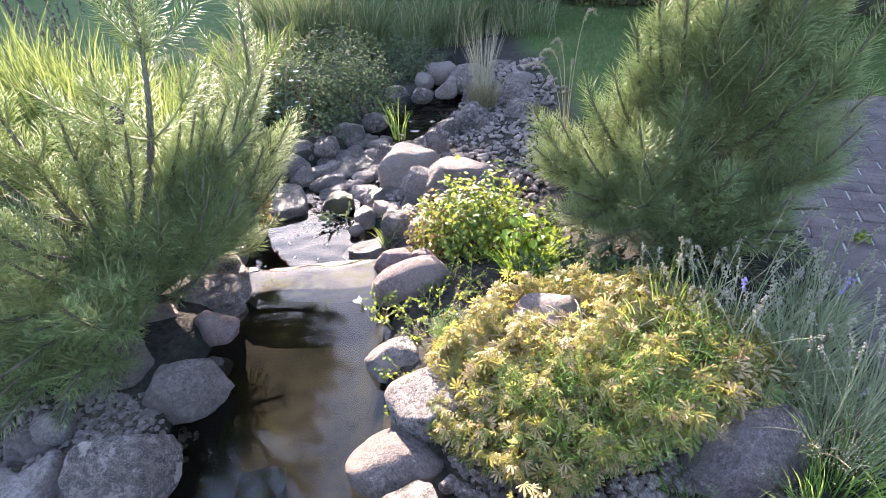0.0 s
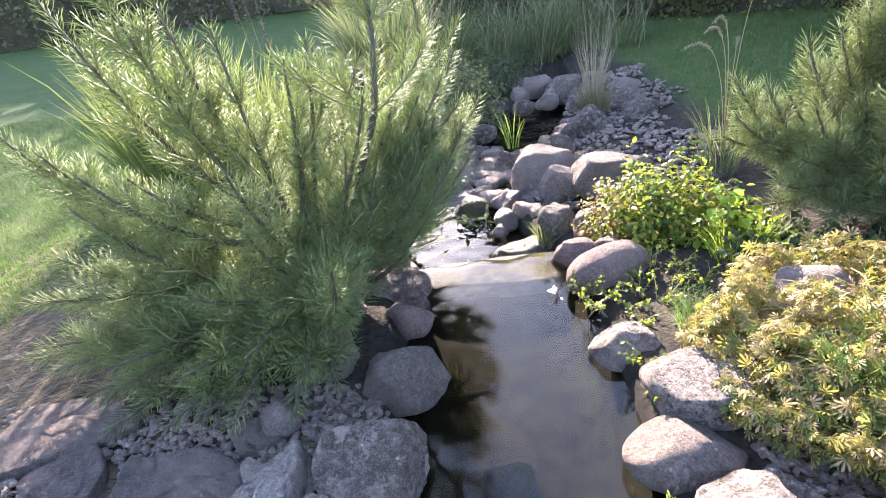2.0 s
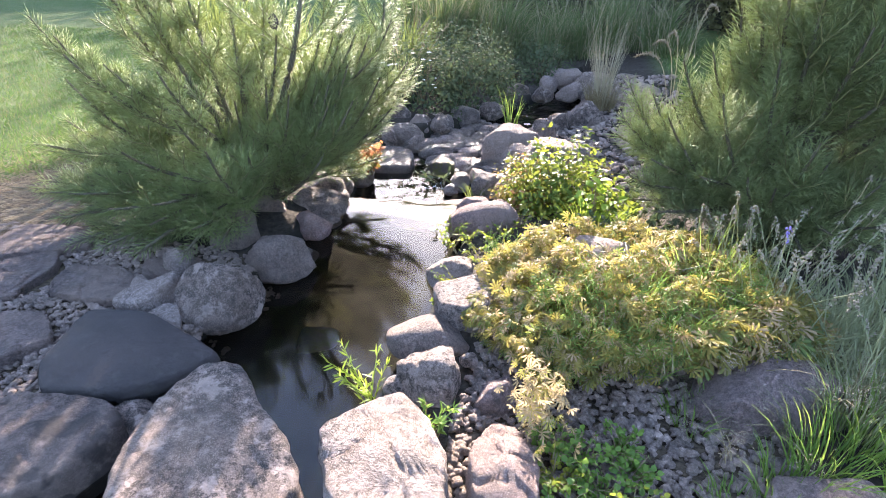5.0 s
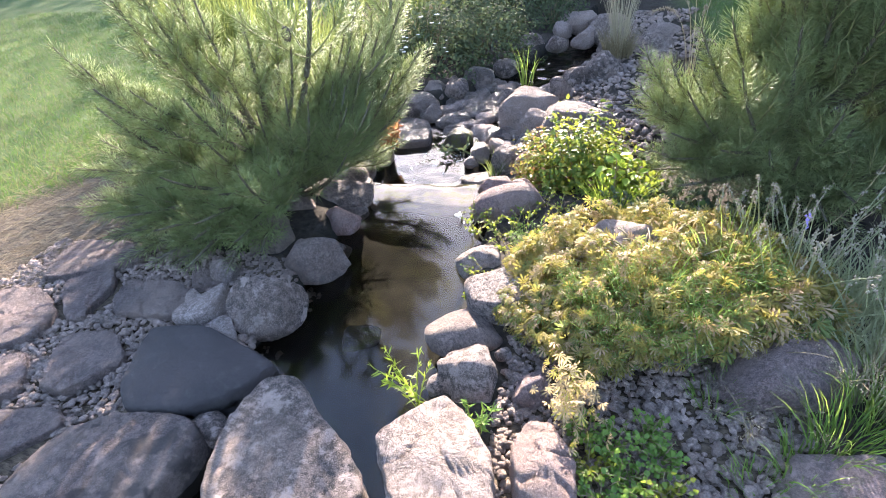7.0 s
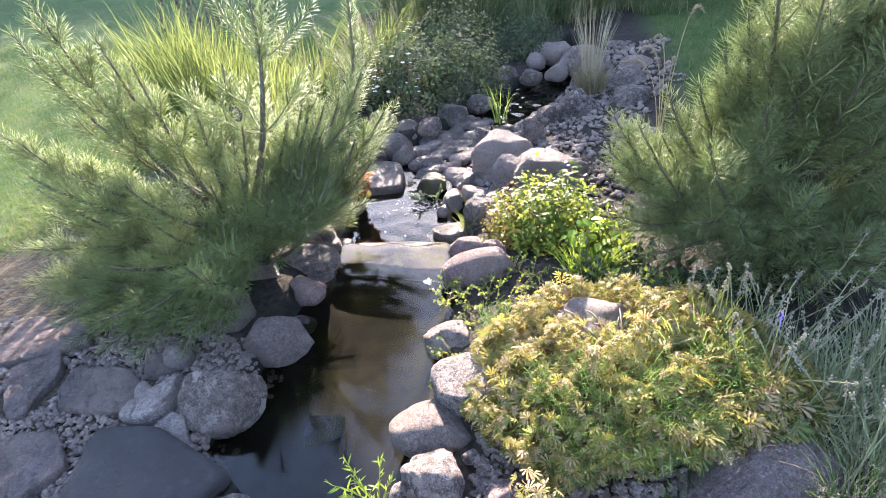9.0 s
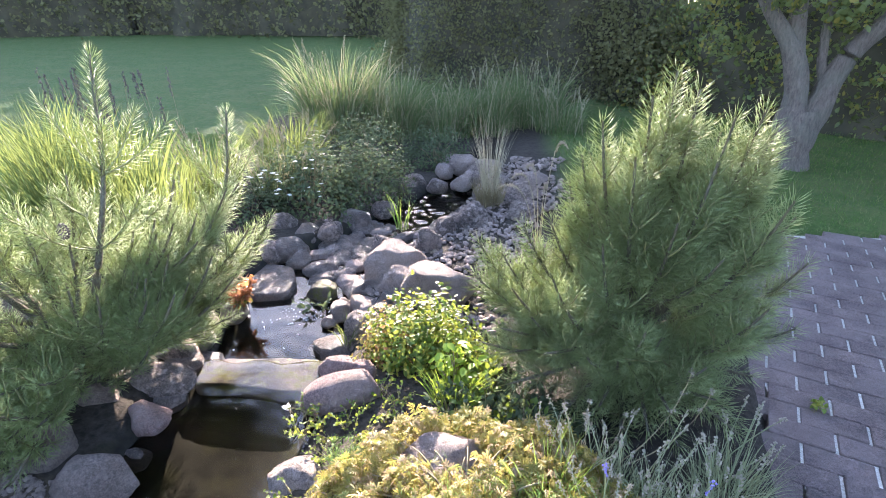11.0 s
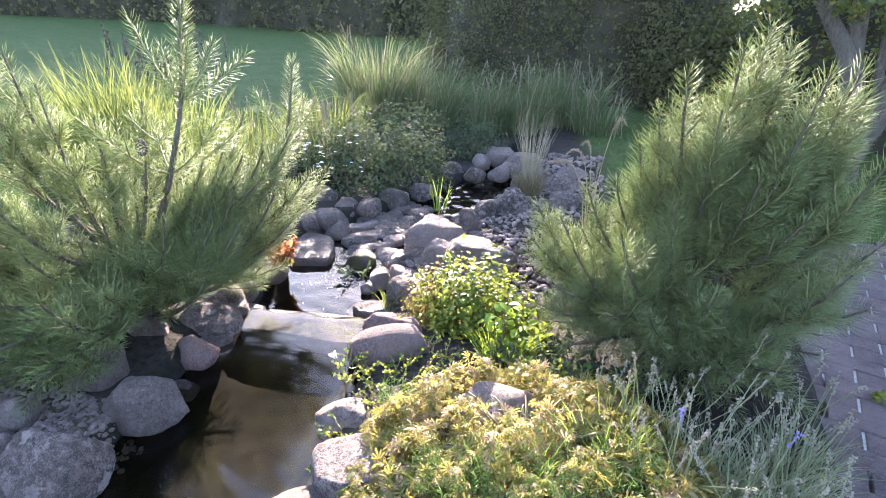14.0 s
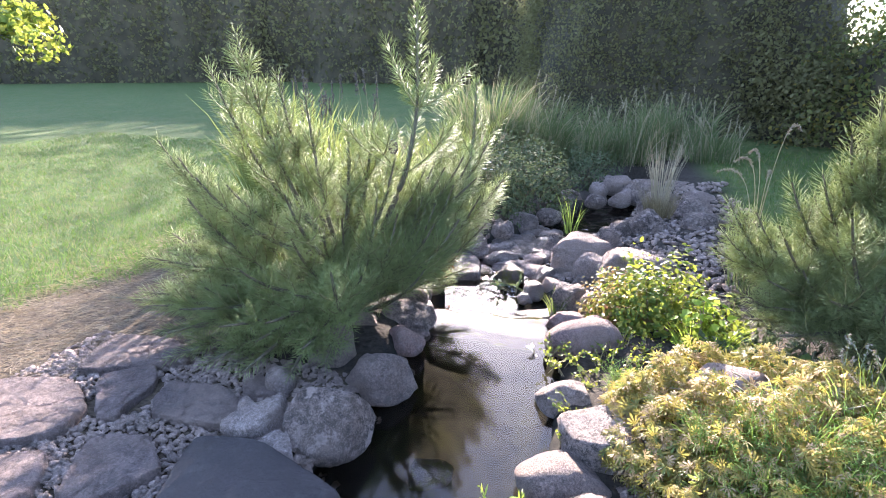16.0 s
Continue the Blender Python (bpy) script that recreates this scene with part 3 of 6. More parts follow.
boulder("moss-topped wet stone in the stream", -0.63, 2.58, -0.22, 0.19, 0.16, 0.11, 18, MOSSY, 65, facets=4, group=LOW)
boulder("oval wet grey stone in the stream", -0.73, 2.86, -0.22, 0.22, 0.16, 0.10, 18, WET, 66, boxy=0.95, facets=2, group=LOW)
boulder("rounded dark grey stone on the far bank", -1.04, 3.05, -0.2, 0.28, 0.22, 0.15, 22, WET, 67, boxy=0.9, facets=3, group=LOW)
boulder("dark jagged wet rock breaking the water", -0.33, 2.10, -0.24, 0.40, 0.24, 0.11, 19, WET, 68, facets=10, rough=0.18, group=LOW)
boulder("grey stone behind the sunlit boulder", -0.06, 3.15, -0.14, 0.17, 0.14, 0.17, 5, GRANITE, 69, group=LOW, level=3)
boulder("pale stone behind the sunlit boulder", 0.02, 3.45, -0.14, 0.17, 0.14, 0.14, 4, GRANITE, 70, group=LOW, level=3)
boulder("leaning grey boulder by the dry grass", 0.20, 3.60, -0.14, 0.30, 0.24, 0.20, -20, GRANITE, 71, facets=8, group=LOW)
boulder("pale stone at the foot of the iris", -0.40, 3.20, -0.2, 0.20, 0.15, 0.14, 10, GRANITE, 72, group=LOW, level=3)
boulder("rounded stone by the red-leaved plant", -1.05, 2.28, -0.2, 0.20, 0.18, 0.12, 0, WET, 73, boxy=0.9, facets=3, group=LOW, level=3)
boulder("small stone on the upper bank", -1.22, 2.85, -0.16, 0.16, 0.13, 0.10, 30, WET, 74, group=LOW, level=3)
boulder("shaded rounded stone under the flowering shrub", -1.20, 3.35, -0.16, 0.26, 0.2, 0.17, 30, GRANITE, 75, boxy=0.9, facets=3, group=LOW, level=3)
for i, (x, y, z, s) in enumerate([(-0.93, 1.66, -0.02, 0.17), (-1.0, 1.86, -0.10, 0.18), (-1.06, 2.06, -0.14, 0.15), (-1.14, 2.44, -0.17, 0.2), (-1.24, 2.62, -0.15, 0.16), (-0.9, 1.80, -0.17, 0.13), (-1.16, 2.24, -0.12, 0.17),
                                     (-1.0, 3.30, -0.2, 0.2), (-0.86, 3.42, -0.2, 0.16), (-0.72, 3.62, -0.19, 0.2), (-0.55, 3.86, -0.18, 0.17), (-0.93, 2.96, -0.21, 0.14), (-1.14, 2.95, -0.18, 0.18)]):
    boulder("dark wet stone lining the lower pool", x, y, z, s * 1.25, s, s * 0.75, 40 * i, WET if i % 2 else GRANITE, 280 + i, group=LOW, level=3, boxy=0.88, facets=4)
rr = np.random.default_rng(99)
for i in range(20):
    sx, sy = rr.uniform(-0.58, -0.16), rr.uniform(2.22, 2.80)
    s = rr.uniform(0.06, 0.14)
    boulder("small wet cobble in the stone riffle", sx, sy, -0.21 + 0.12 * (sx + 0.58), s * 1.25, s, s * 0.75, rr.uniform(0, 180), CREAM if i % 2 else WET, 200 + i, name="cobble", group="cobbles in the riffle", level=3)
for i in range(22):
    sx, sy = rr.uniform(-0.25, 0.75), rr.uniform(3.75, 5.3)
    s = rr.uniform(0.12, 0.30)
    boulder("weathered grey boulder lining the far stream", sx, sy, -0.15, s * 1.2, s, s * 0.65, rr.uniform(0, 180), CREAM if i % 2 else GRANITE, 230 + i, group="boulders lining the far stream", level=3)
for i in range(46):
    sy = rr.uniform(2.75, 3.75)
    cx0, w0 = stream_at(sy)
    sx = float(cx0) + rr.uniform(-1, 1) * float(w0)
    s = rr.uniform(0.05, 0.15)
    boulder("low wet stone breaking the shallow riffle", sx, sy, -0.225, s * 1.5, s * 1.1, 0.035 + s * 0.25, rr.uniform(0, 180), WET if i % 3 else CREAM, 900 + i, name="cobble", group="cobbles in the riffle", level=3, flat=0.2)
for i in range(9):
    sy = rr.uniform(3.2, 4.6)
    sx = stream_at(sy)[0] - rr.uniform(0.30, 0.6)
    s = rr.uniform(0.1, 0.22)
    boulder("shaded grey stone under the grasses", sx, sy, -0.17, s * 1.2, s, s * 0.6, rr.uniform(0, 180), GRANITE, 260 + i, group="stones under the grasses", level=3)

# ---- flagstones and gravel ----
PATHWAY = "flagstones beside the pool"


def slab(label, outline, z, thick, seed, material=None, group=PATHWAY, name="flagstone", dome=0.0, relief=1.0, batter=0.04, rim=0.012, tilt=1.2):
    """A broken slab or flat-topped block: corners softened, sides rough, top uneven with a few cracks."""
    r = np.random.default_rng(seed)
    p = np.array(outline, float)
    c = p.mean(0)
    p = p - c
    if (p[:, 0] * np.roll(p[:, 1], -1) - np.roll(p[:, 0], -1) * p[:, 1]).sum() < 0:
        p = p[::-1]
    for cut in (0.12, 0.22):
        q = np.roll(p, -1, 0)
        p = np.stack([p * (1 - cut) + q * cut, p * cut + q * (1 - cut)], 1).reshape(-1, 2)
    n = 110
    step = np.concatenate([[0], np.cumsum(np.linalg.norm(np.roll(p, -1, 0) - p, axis=1))])
    s = np.linspace(0, step[-1], n, endpoint=False)
    loop = np.concatenate([p, p[:1]])
    ring = np.stack([np.interp(s, step, loop[:, 0]), np.interp(s, step, loop[:, 1])], 1)
    size = np.linalg.norm(ring, axis=1).mean()
    ring = ring * (1 + 0.03 * relief * np.array([noise.noise((a * 22 + seed, b * 22, 0)) + 0.6 * noise.noise((a * 60 + seed, b * 60, 4)) for a, b in ring]))[:, None]
    vs = []
    for k, (sh, zz) in enumerate([(1 - batter, -0.06), (1 + batter * 0.3, thick * 0.35), (1 + batter * 0.4, thick * 0.7), (1.0, thick - rim * 1.3), (0.985, thick - rim * 0.5), (0.96, thick - rim * 0.12)] + [(t, thick) for t in (0.93, 0.88, 0.81, 0.73, 0.64, 0.55, 0.45, 0.35, 0.25, 0.15, 0.06, 0.0005)]):
        q = ring * sh
        if k < 5:
            q = q * (1 + 0.025 * relief * np.array([noise.noise((a * 30 + seed, b * 30, zz * 60)) for a, b in q]))[:, None]
        up = np.array([noise.noise((a * 8 + seed, b * 8, 0.5)) * 0.008 + noise.noise((a * 26 + seed, b * 26, 2.5)) * 0.0035 - 0.005 * max(0.0, 1 - abs(noise.noise((a * 11 + seed, b * 11, 7.5))) * 14) for a, b in q]) * relief * (k > 3)
        vs.append(np.column_stack([q, up + zz + dome * (1 - sh * sh) * (k > 4)]))
    m = len(vs)
    i = np.arange(n * m).reshape(m, n)
    j = np.roll(i, -1, 1)
    f = np.stack([i[:-1], j[:-1], j[1:], i[1:]], -1).reshape(-1, 4)
    ob = new(name, set_mesh(name, np.concatenate(vs), f, material or FLAG, True))
    ob.matrix_basis = pose(c[0], c[1], z, r.normal(0, tilt), r.normal(0, tilt), 0)
    ext = np.ptp(ring, axis=0) / 2
    ROCK_FOOTPRINTS.append((c[0], c[1], ext[0] * 0.9, ext[1] * 0.9, 0))
    return tagged(ob, label, "flagstone" if name == "flagstone" else "rock", group)


for lab, outline, seed in (
        ("long tan-grey flagstone beside the straw", [(-1.83, 0.78), (-1.87, 0.97), (-1.6, 0.99), (-1.42, 0.87), (-1.64, 0.76), (-1.78, 0.71)], 301),
        ("narrow tapering grey flagstone in gravel", [(-1.68, 0.71), (-1.55, 0.84), (-1.44, 0.73), (-1.44, 0.62), (-1.41, 0.56), (-1.48, 0.54)], 302),
        ("dark brownish flagstone near the pine", [(-1.42, 0.77), (-1.2, 0.79), (-1.09, 0.73), (-1.06, 0.62), (-1.33, 0.60), (-1.39, 0.67)], 303),
        ("broad grey flagstone with a worn face", [(-2.0, 0.6), (-1.74, 0.68), (-1.56, 0.58), (-1.50, 0.46), (-1.62, 0.37), (-1.85, 0.36)], 304),
        ("large weathered flagstone at the lawn side", [(-1.60, 0.33), (-1.47, 0.40), (-1.34, 0.27), (-1.46, 0.13), (-1.72, 0.14)], 305),
        ("grey flagstone with a stained corner", [(-1.43, 0.48), (-1.27, 0.54), (-1.11, 0.44), (-1.15, 0.34), (-1.2, 0.28), (-1.29, 0.28)], 306),
        ("grey flagstone sloping to the gravel", [(-1.42, 0.16), (-1.18, 0.25), (-1.11, 0.21), (-1.16, 0.12), (-1.22, 0.04), (-1.37, -0.02)], 307),
        ("flat rose-grey flagstone under the pine", [(-1.20, 0.86), (-1.06, 0.90), (-1.02, 0.80), (-1.12, 0.76)], 308),
        ("wide shaded flagstone at the path's end", [(-1.85, 0.08), (-1.55, 0.08), (-1.45, -0.1), (-1.7, -0.22), (-1.9, -0.1)], 309)):
    slab(lab, outline, 0.02, 0.045, seed, rim=0.007, relief=1.3, batter=0.01)
slab("large dark slate-grey smooth slab by the pool", [(-1.12, 0.56), (-0.93, 0.60), (-0.60, 0.50), (-0.66, 0.37), (-0.78, 0.29), (-0.95, 0.26), (-1.04, 0.33)], 0.0, 0.08, 321, SLATE, BANK, "boulder", 0.025, 0.5, -0.03, 0.03)
slab("large grey boulder with a flat cracked top", [(-0.54, 0.43), (-0.49, 0.43), (-0.40, 0.35), (-0.29, 0.28), (-0.21, 0.20), (-0.19, 0.06), (-0.50, 0.0), (-0.58, 0.15), (-0.61, 0.28), (-0.58, 0.40)], -0.02, 0.15, 322, GRANITE, BANK, "boulder", 0.012, 1.5, -0.06, 0.018)
slab("sunlit squarish rough pale granite block", [(-0.10, 0.45), (-0.04, 0.42), (0.05, 0.31), (0.08, 0.17), (-0.12, 0.13), (-0.235, 0.31), (-0.16, 0.40)], -0.02, 0.155, 323, PALE, BANK, "boulder", 0.008, 1.5, -0.03, 0.018)
slab("sunlit narrow upright rose-grey rock", [(0.10, 0.42), (0.155, 0.43), (0.22, 0.35), (0.23, 0.22), (0.13, 0.18), (0.075, 0.34)], 0.0, 0.12, 324, ROSE, BANK, "boulder", 0.02, 1.6, -0.05, 0.02)
slab("flat-topped stained grey slab rock", [(-1.06, 0.19), (-0.96, 0.26), (-0.79, 0.29), (-0.69, 0.26), (-0.67, 0.20), (-0.70, 0.06), (-1.0, -0.10), (-1.1, 0.02)], 0.0, 0.08, 325, STAINED, BANK, "boulder", 0.01, 1.4, 0.0, 0.015)
slab("pale chipped wedge of stone", [(-0.95, 0.595), (-0.925, 0.65), (-0.88, 0.65), (-0.81, 0.57), (-0.83, 0.55)], 0.01, 0.06, 340, WHITE, BANK, "boulder", 0.0, 1.2, 0.0, 0.006, 7)
slab("long pale weathered driftwood-like stone", [(-0.985, 0.60), (-1.055, 0.60), (-1.075, 0.635), (-1.03, 0.65), (-1.07, 0.71), (-1.06, 0.74), (-1.01, 0.715), (-0.98, 0.745), (-0.945, 0.785), (-0.925, 0.71), (-0.94, 0.64)], 0.0, 0.10, 341, WHITE, BANK, "boulder", 0.012, 1.4, -0.04, 0.014, 5)
slab("flat wet slab with the stream running past", [(-1.02, 2.45), (-0.80, 2.51), (-0.83, 2.68), (-0.90, 2.83), (-1.13, 2.88), (-1.12, 2.62)], -0.25, 0.10, 332, WET, LOW, "flagstone", 0.01, 1.2, 0.0, 0.02)
slab("flat mossy lip stone under the spilling water", [(-0.78, 1.53), (-0.81, 1.66), (-0.72, 1.72), (-0.50, 1.745), (-0.33, 1.765), (-0.235, 1.72), (-0.245, 1.55), (-0.40, 1.53), (-0.60, 1.545)], -0.12, 0.098, 330, LIPSTONE, BANK, "flagstone", 0.0, 0.7, 0.0, 0.012, 0.4)


# ---- pebbles ----
def pebble_spot(r, box, keep):
    while True:
        x, y = r.uniform(box[0], box[1]), r.uniform(box[2], box[3])
        if not keep(x, y):
            continue
        if all(((math.cos(radians(a)) * (x - px) + math.sin(radians(a)) * (y - py)) / (w * 0.93)) ** 2 + ((-math.sin(radians(a)) * (x - px) + math.cos(radians(a)) * (y - py)) / (d * 0.93)) ** 2 > 1 for px, py, w, d, a in ROCK_FOOTPRINTS):
            return x, y


def pebble_shape(r, level=2):
    v, f = ico(level)
    v = np.sign(v) * np.abs(v) ** 0.8
    n = r.normal(size=(6, 3))
    for k in n:
        k /= np.linalg.norm(k)
        v = v - np.clip(v @ k - 0.62, 0, None)[:, None] * k * 0.95
    return v * np.array([1.0, r.uniform(0.55, 0.9), r.uniform(0.32, 0.6)]), f


def scatter_pebbles(thing, seed, count, box, keep, size, parts, lift=0.0):
    """Loose gravel: the first ones as parts of their own, the rest as one mesh."""
    r = np.random.default_rng(seed)
    shapes = [set_mesh("pebble", *pebble_shape(r), PEBBLE, True) for _ in range(14)]
    rest = []
    for i in range(count):
        x, y = pebble_spot(r, box, keep)
        s = size * r.uniform(0.45, 1.25) * 0.5
        z = float(ground_height(np.array(x), np.array(y))) + s * 0.25 + lift * r.uniform(0, 1)
        m = pose(x, y, z, r.uniform(-25, 25), r.uniform(-25, 25), r.uniform(0, 360))
        if i < parts:
            add("pebble", shapes[i % 14], thing, at=m @ Matrix.Scale(s, 4))
        else:
            v, f = pebble_shape(r, 1)
            mm = np.array(m)
            rest.append((v * s @ mm[:3, :3].T + mm[:3, 3], f))
    if rest:
        add("loose_pebbles", set_mesh("loose_pebbles", *join(rest), PEBBLE, True), thing, kind="stuff")


# ---- grasses, leaves, needles ----
def blades(roots, tips, bend, width, segs=4, r=RNG):
    """Curved tapering grass blades, each folded along its middle."""
    n = len(roots)
    mid = roots + (tips - roots) * 0.5 + bend
    s = np.linspace(0, 1, segs + 1)
    c = (1 - s)[None, :, None] ** 2 * roots[:, None] + 2 * (s * (1 - s))[None, :, None] * mid[:, None] + (s ** 2)[None, :, None] * tips[:, None]
    d = unit(tips - roots)
    ang = r.uniform(0, 2 * np.pi, n)
    a, b = perp(d)
    side = np.cos(ang)[:, None] * a + np.sin(ang)[:, None] * b
    up = np.cross(d, side)
    w = (np.asarray(width)[..., None] * np.ones((n, 1))) * (1 - s ** 1.6)[None] * np.minimum(1, 0.5 + 2 * s)[None] + 0.0002
    left = c + side[:, None] * w[..., None] * 0.5 + up[:, None] * w[..., None] * 0.18
    right = c - side[:, None] * w[..., None] * 0.5 + up[:, None] * w[..., None] * 0.18
    v = np.stack([left, c, right], 2).reshape(-1, 3)
    k = 3 * (segs + 1)
    f = []
    for i in range(segs):
        for j in range(2):
            f.append((i * 3 + j, i * 3 + j + 1, (i + 1) * 3 + j + 1, (i + 1) * 3 + j))
    f = np.array(f)[None] + (np.arange(n) * k)[:, None, None]
    return v, f.reshape(-1, 4)


def clump(r, centre, count, radius, height, lean, width, droop=0.3, up=0.0, segs=4):
    """Blades fanning out from one crown."""
    ang = r.uniform(0, 2 * np.pi, count)
    rad = radius * np.sqrt(r.uniform(0, 1, count))
    roots = np.stack([np.cos(ang) * rad, np.sin(ang) * rad, np.zeros(count)], 1) + np.asarray(centre)
    h = height * r.uniform(0.55, 1.08, count)
    out = lean * r.uniform(0.15, 1.0, count) * h
    a2 = ang + r.normal(0, 0.5, count)
    tips = roots + np.stack([np.cos(a2) * out, np.sin(a2) * out, h * (1 - droop * r.uniform(0, 1, count) ** 2)], 1)
    bend = np.stack([-np.cos(a2) * out * 0.25, -np.sin(a2) * out * 0.25, h * (0.12 + 0.25 * droop)], 1)
    return blades(roots, tips, bend, width * r.uniform(0.6, 1.2, count), segs, r)


def spikes(base, direction, length, radius, bend=None):
    """Thin three-sided needles."""
    n = len(base)
    a, b = perp(direction)
    out = []
    for k in range(3):
        t = 2 * np.pi * k / 3
        out.append(base + radius * (math.cos(t) * a + math.sin(t) * b))
    tip = base + direction * np.asarray(length)[:, None]
    if bend is not None:
        tip = tip + bend
    v = np.stack(out + [tip], 1).reshape(-1, 3)
    f = np.array([(0, 1, 3), (1, 2, 3), (2, 0, 3)])[None] + (np.arange(n) * 4)[:, None, None]
    return v, f.reshape(-1, 3)


def spindles(base, direction, length, radius, bend):
    """Pine needles: slim three-sided spindles, widest before the middle, pointed at both ends."""
    n = len(base)
    a, b = perp(direction)
    mid = base + direction * (np.asarray(length) * 0.5)[:, None]
    ring = [mid + radius * (math.cos(t) * a + math.sin(t) * b) for t in (0.0, 2.0944, 4.1888)]
    tip = base + direction * np.asarray(length)[:, None] + bend
    v = np.stack([base] + ring + [tip], 1).reshape(-1, 3)
    f = np.array([(0, 2, 1), (0, 3, 2), (0, 1, 3), (1, 2, 4), (2, 3, 4), (3, 1, 4)])[None] + (np.arange(n) * 5)[:, None, None]
    return v, f.reshape(-1, 3)


def needles_on(r, path, density, length, open0=62, open1=50, thick=0.0009):
    """Needles set evenly round a shoot that follows a path, like a bottle brush with a tuft at its end."""
    path = np.asarray(path, float)
    cum = np.concatenate([[0], np.cumsum(np.linalg.norm(np.diff(path, axis=0), axis=1))])
    count = max(12, int(density * cum[-1]))
    s = (np.arange(count) + r.uniform(0, 1, count)) / count
    base = np.stack([np.interp(s * cum[-1], cum, path[:, k]) for k in range(3)], 1)
    ahead = np.stack([np.interp(np.minimum(s * cum[-1] + 0.01, cum[-1]), cum, path[:, k]) for k in range(3)], 1)
    d = unit(np.where((s * cum[-1] + 0.01 < cum[-1])[:, None], ahead - base, path[-1] - path[-2]))
    az = np.arange(count) * 2.39996 + r.normal(0, 0.3, count)
    a, b = perp(d)
    radial = np.cos(az)[:, None] * a + np.sin(az)[:, None] * b
    op = np.radians(open0 + (open1 - open0) * s ** 2 + r.normal(0, 6, count))
    op = np.where(s > 0.93, op * r.uniform(0.3, 1.1, count), op)
    dr = unit(np.cos(op)[:, None] * d + np.sin(op)[:, None] * radial)
    ln = length * r.uniform(0.82, 1.06, count) * (0.8 + 0.2 * np.minimum(1, s * 6)) * (1 - 0.18 * np.clip((s - 0.7) / 0.3, 0, 1))
    return spindles(base, dr, ln, thick, d * (ln * 0.14)[:, None])


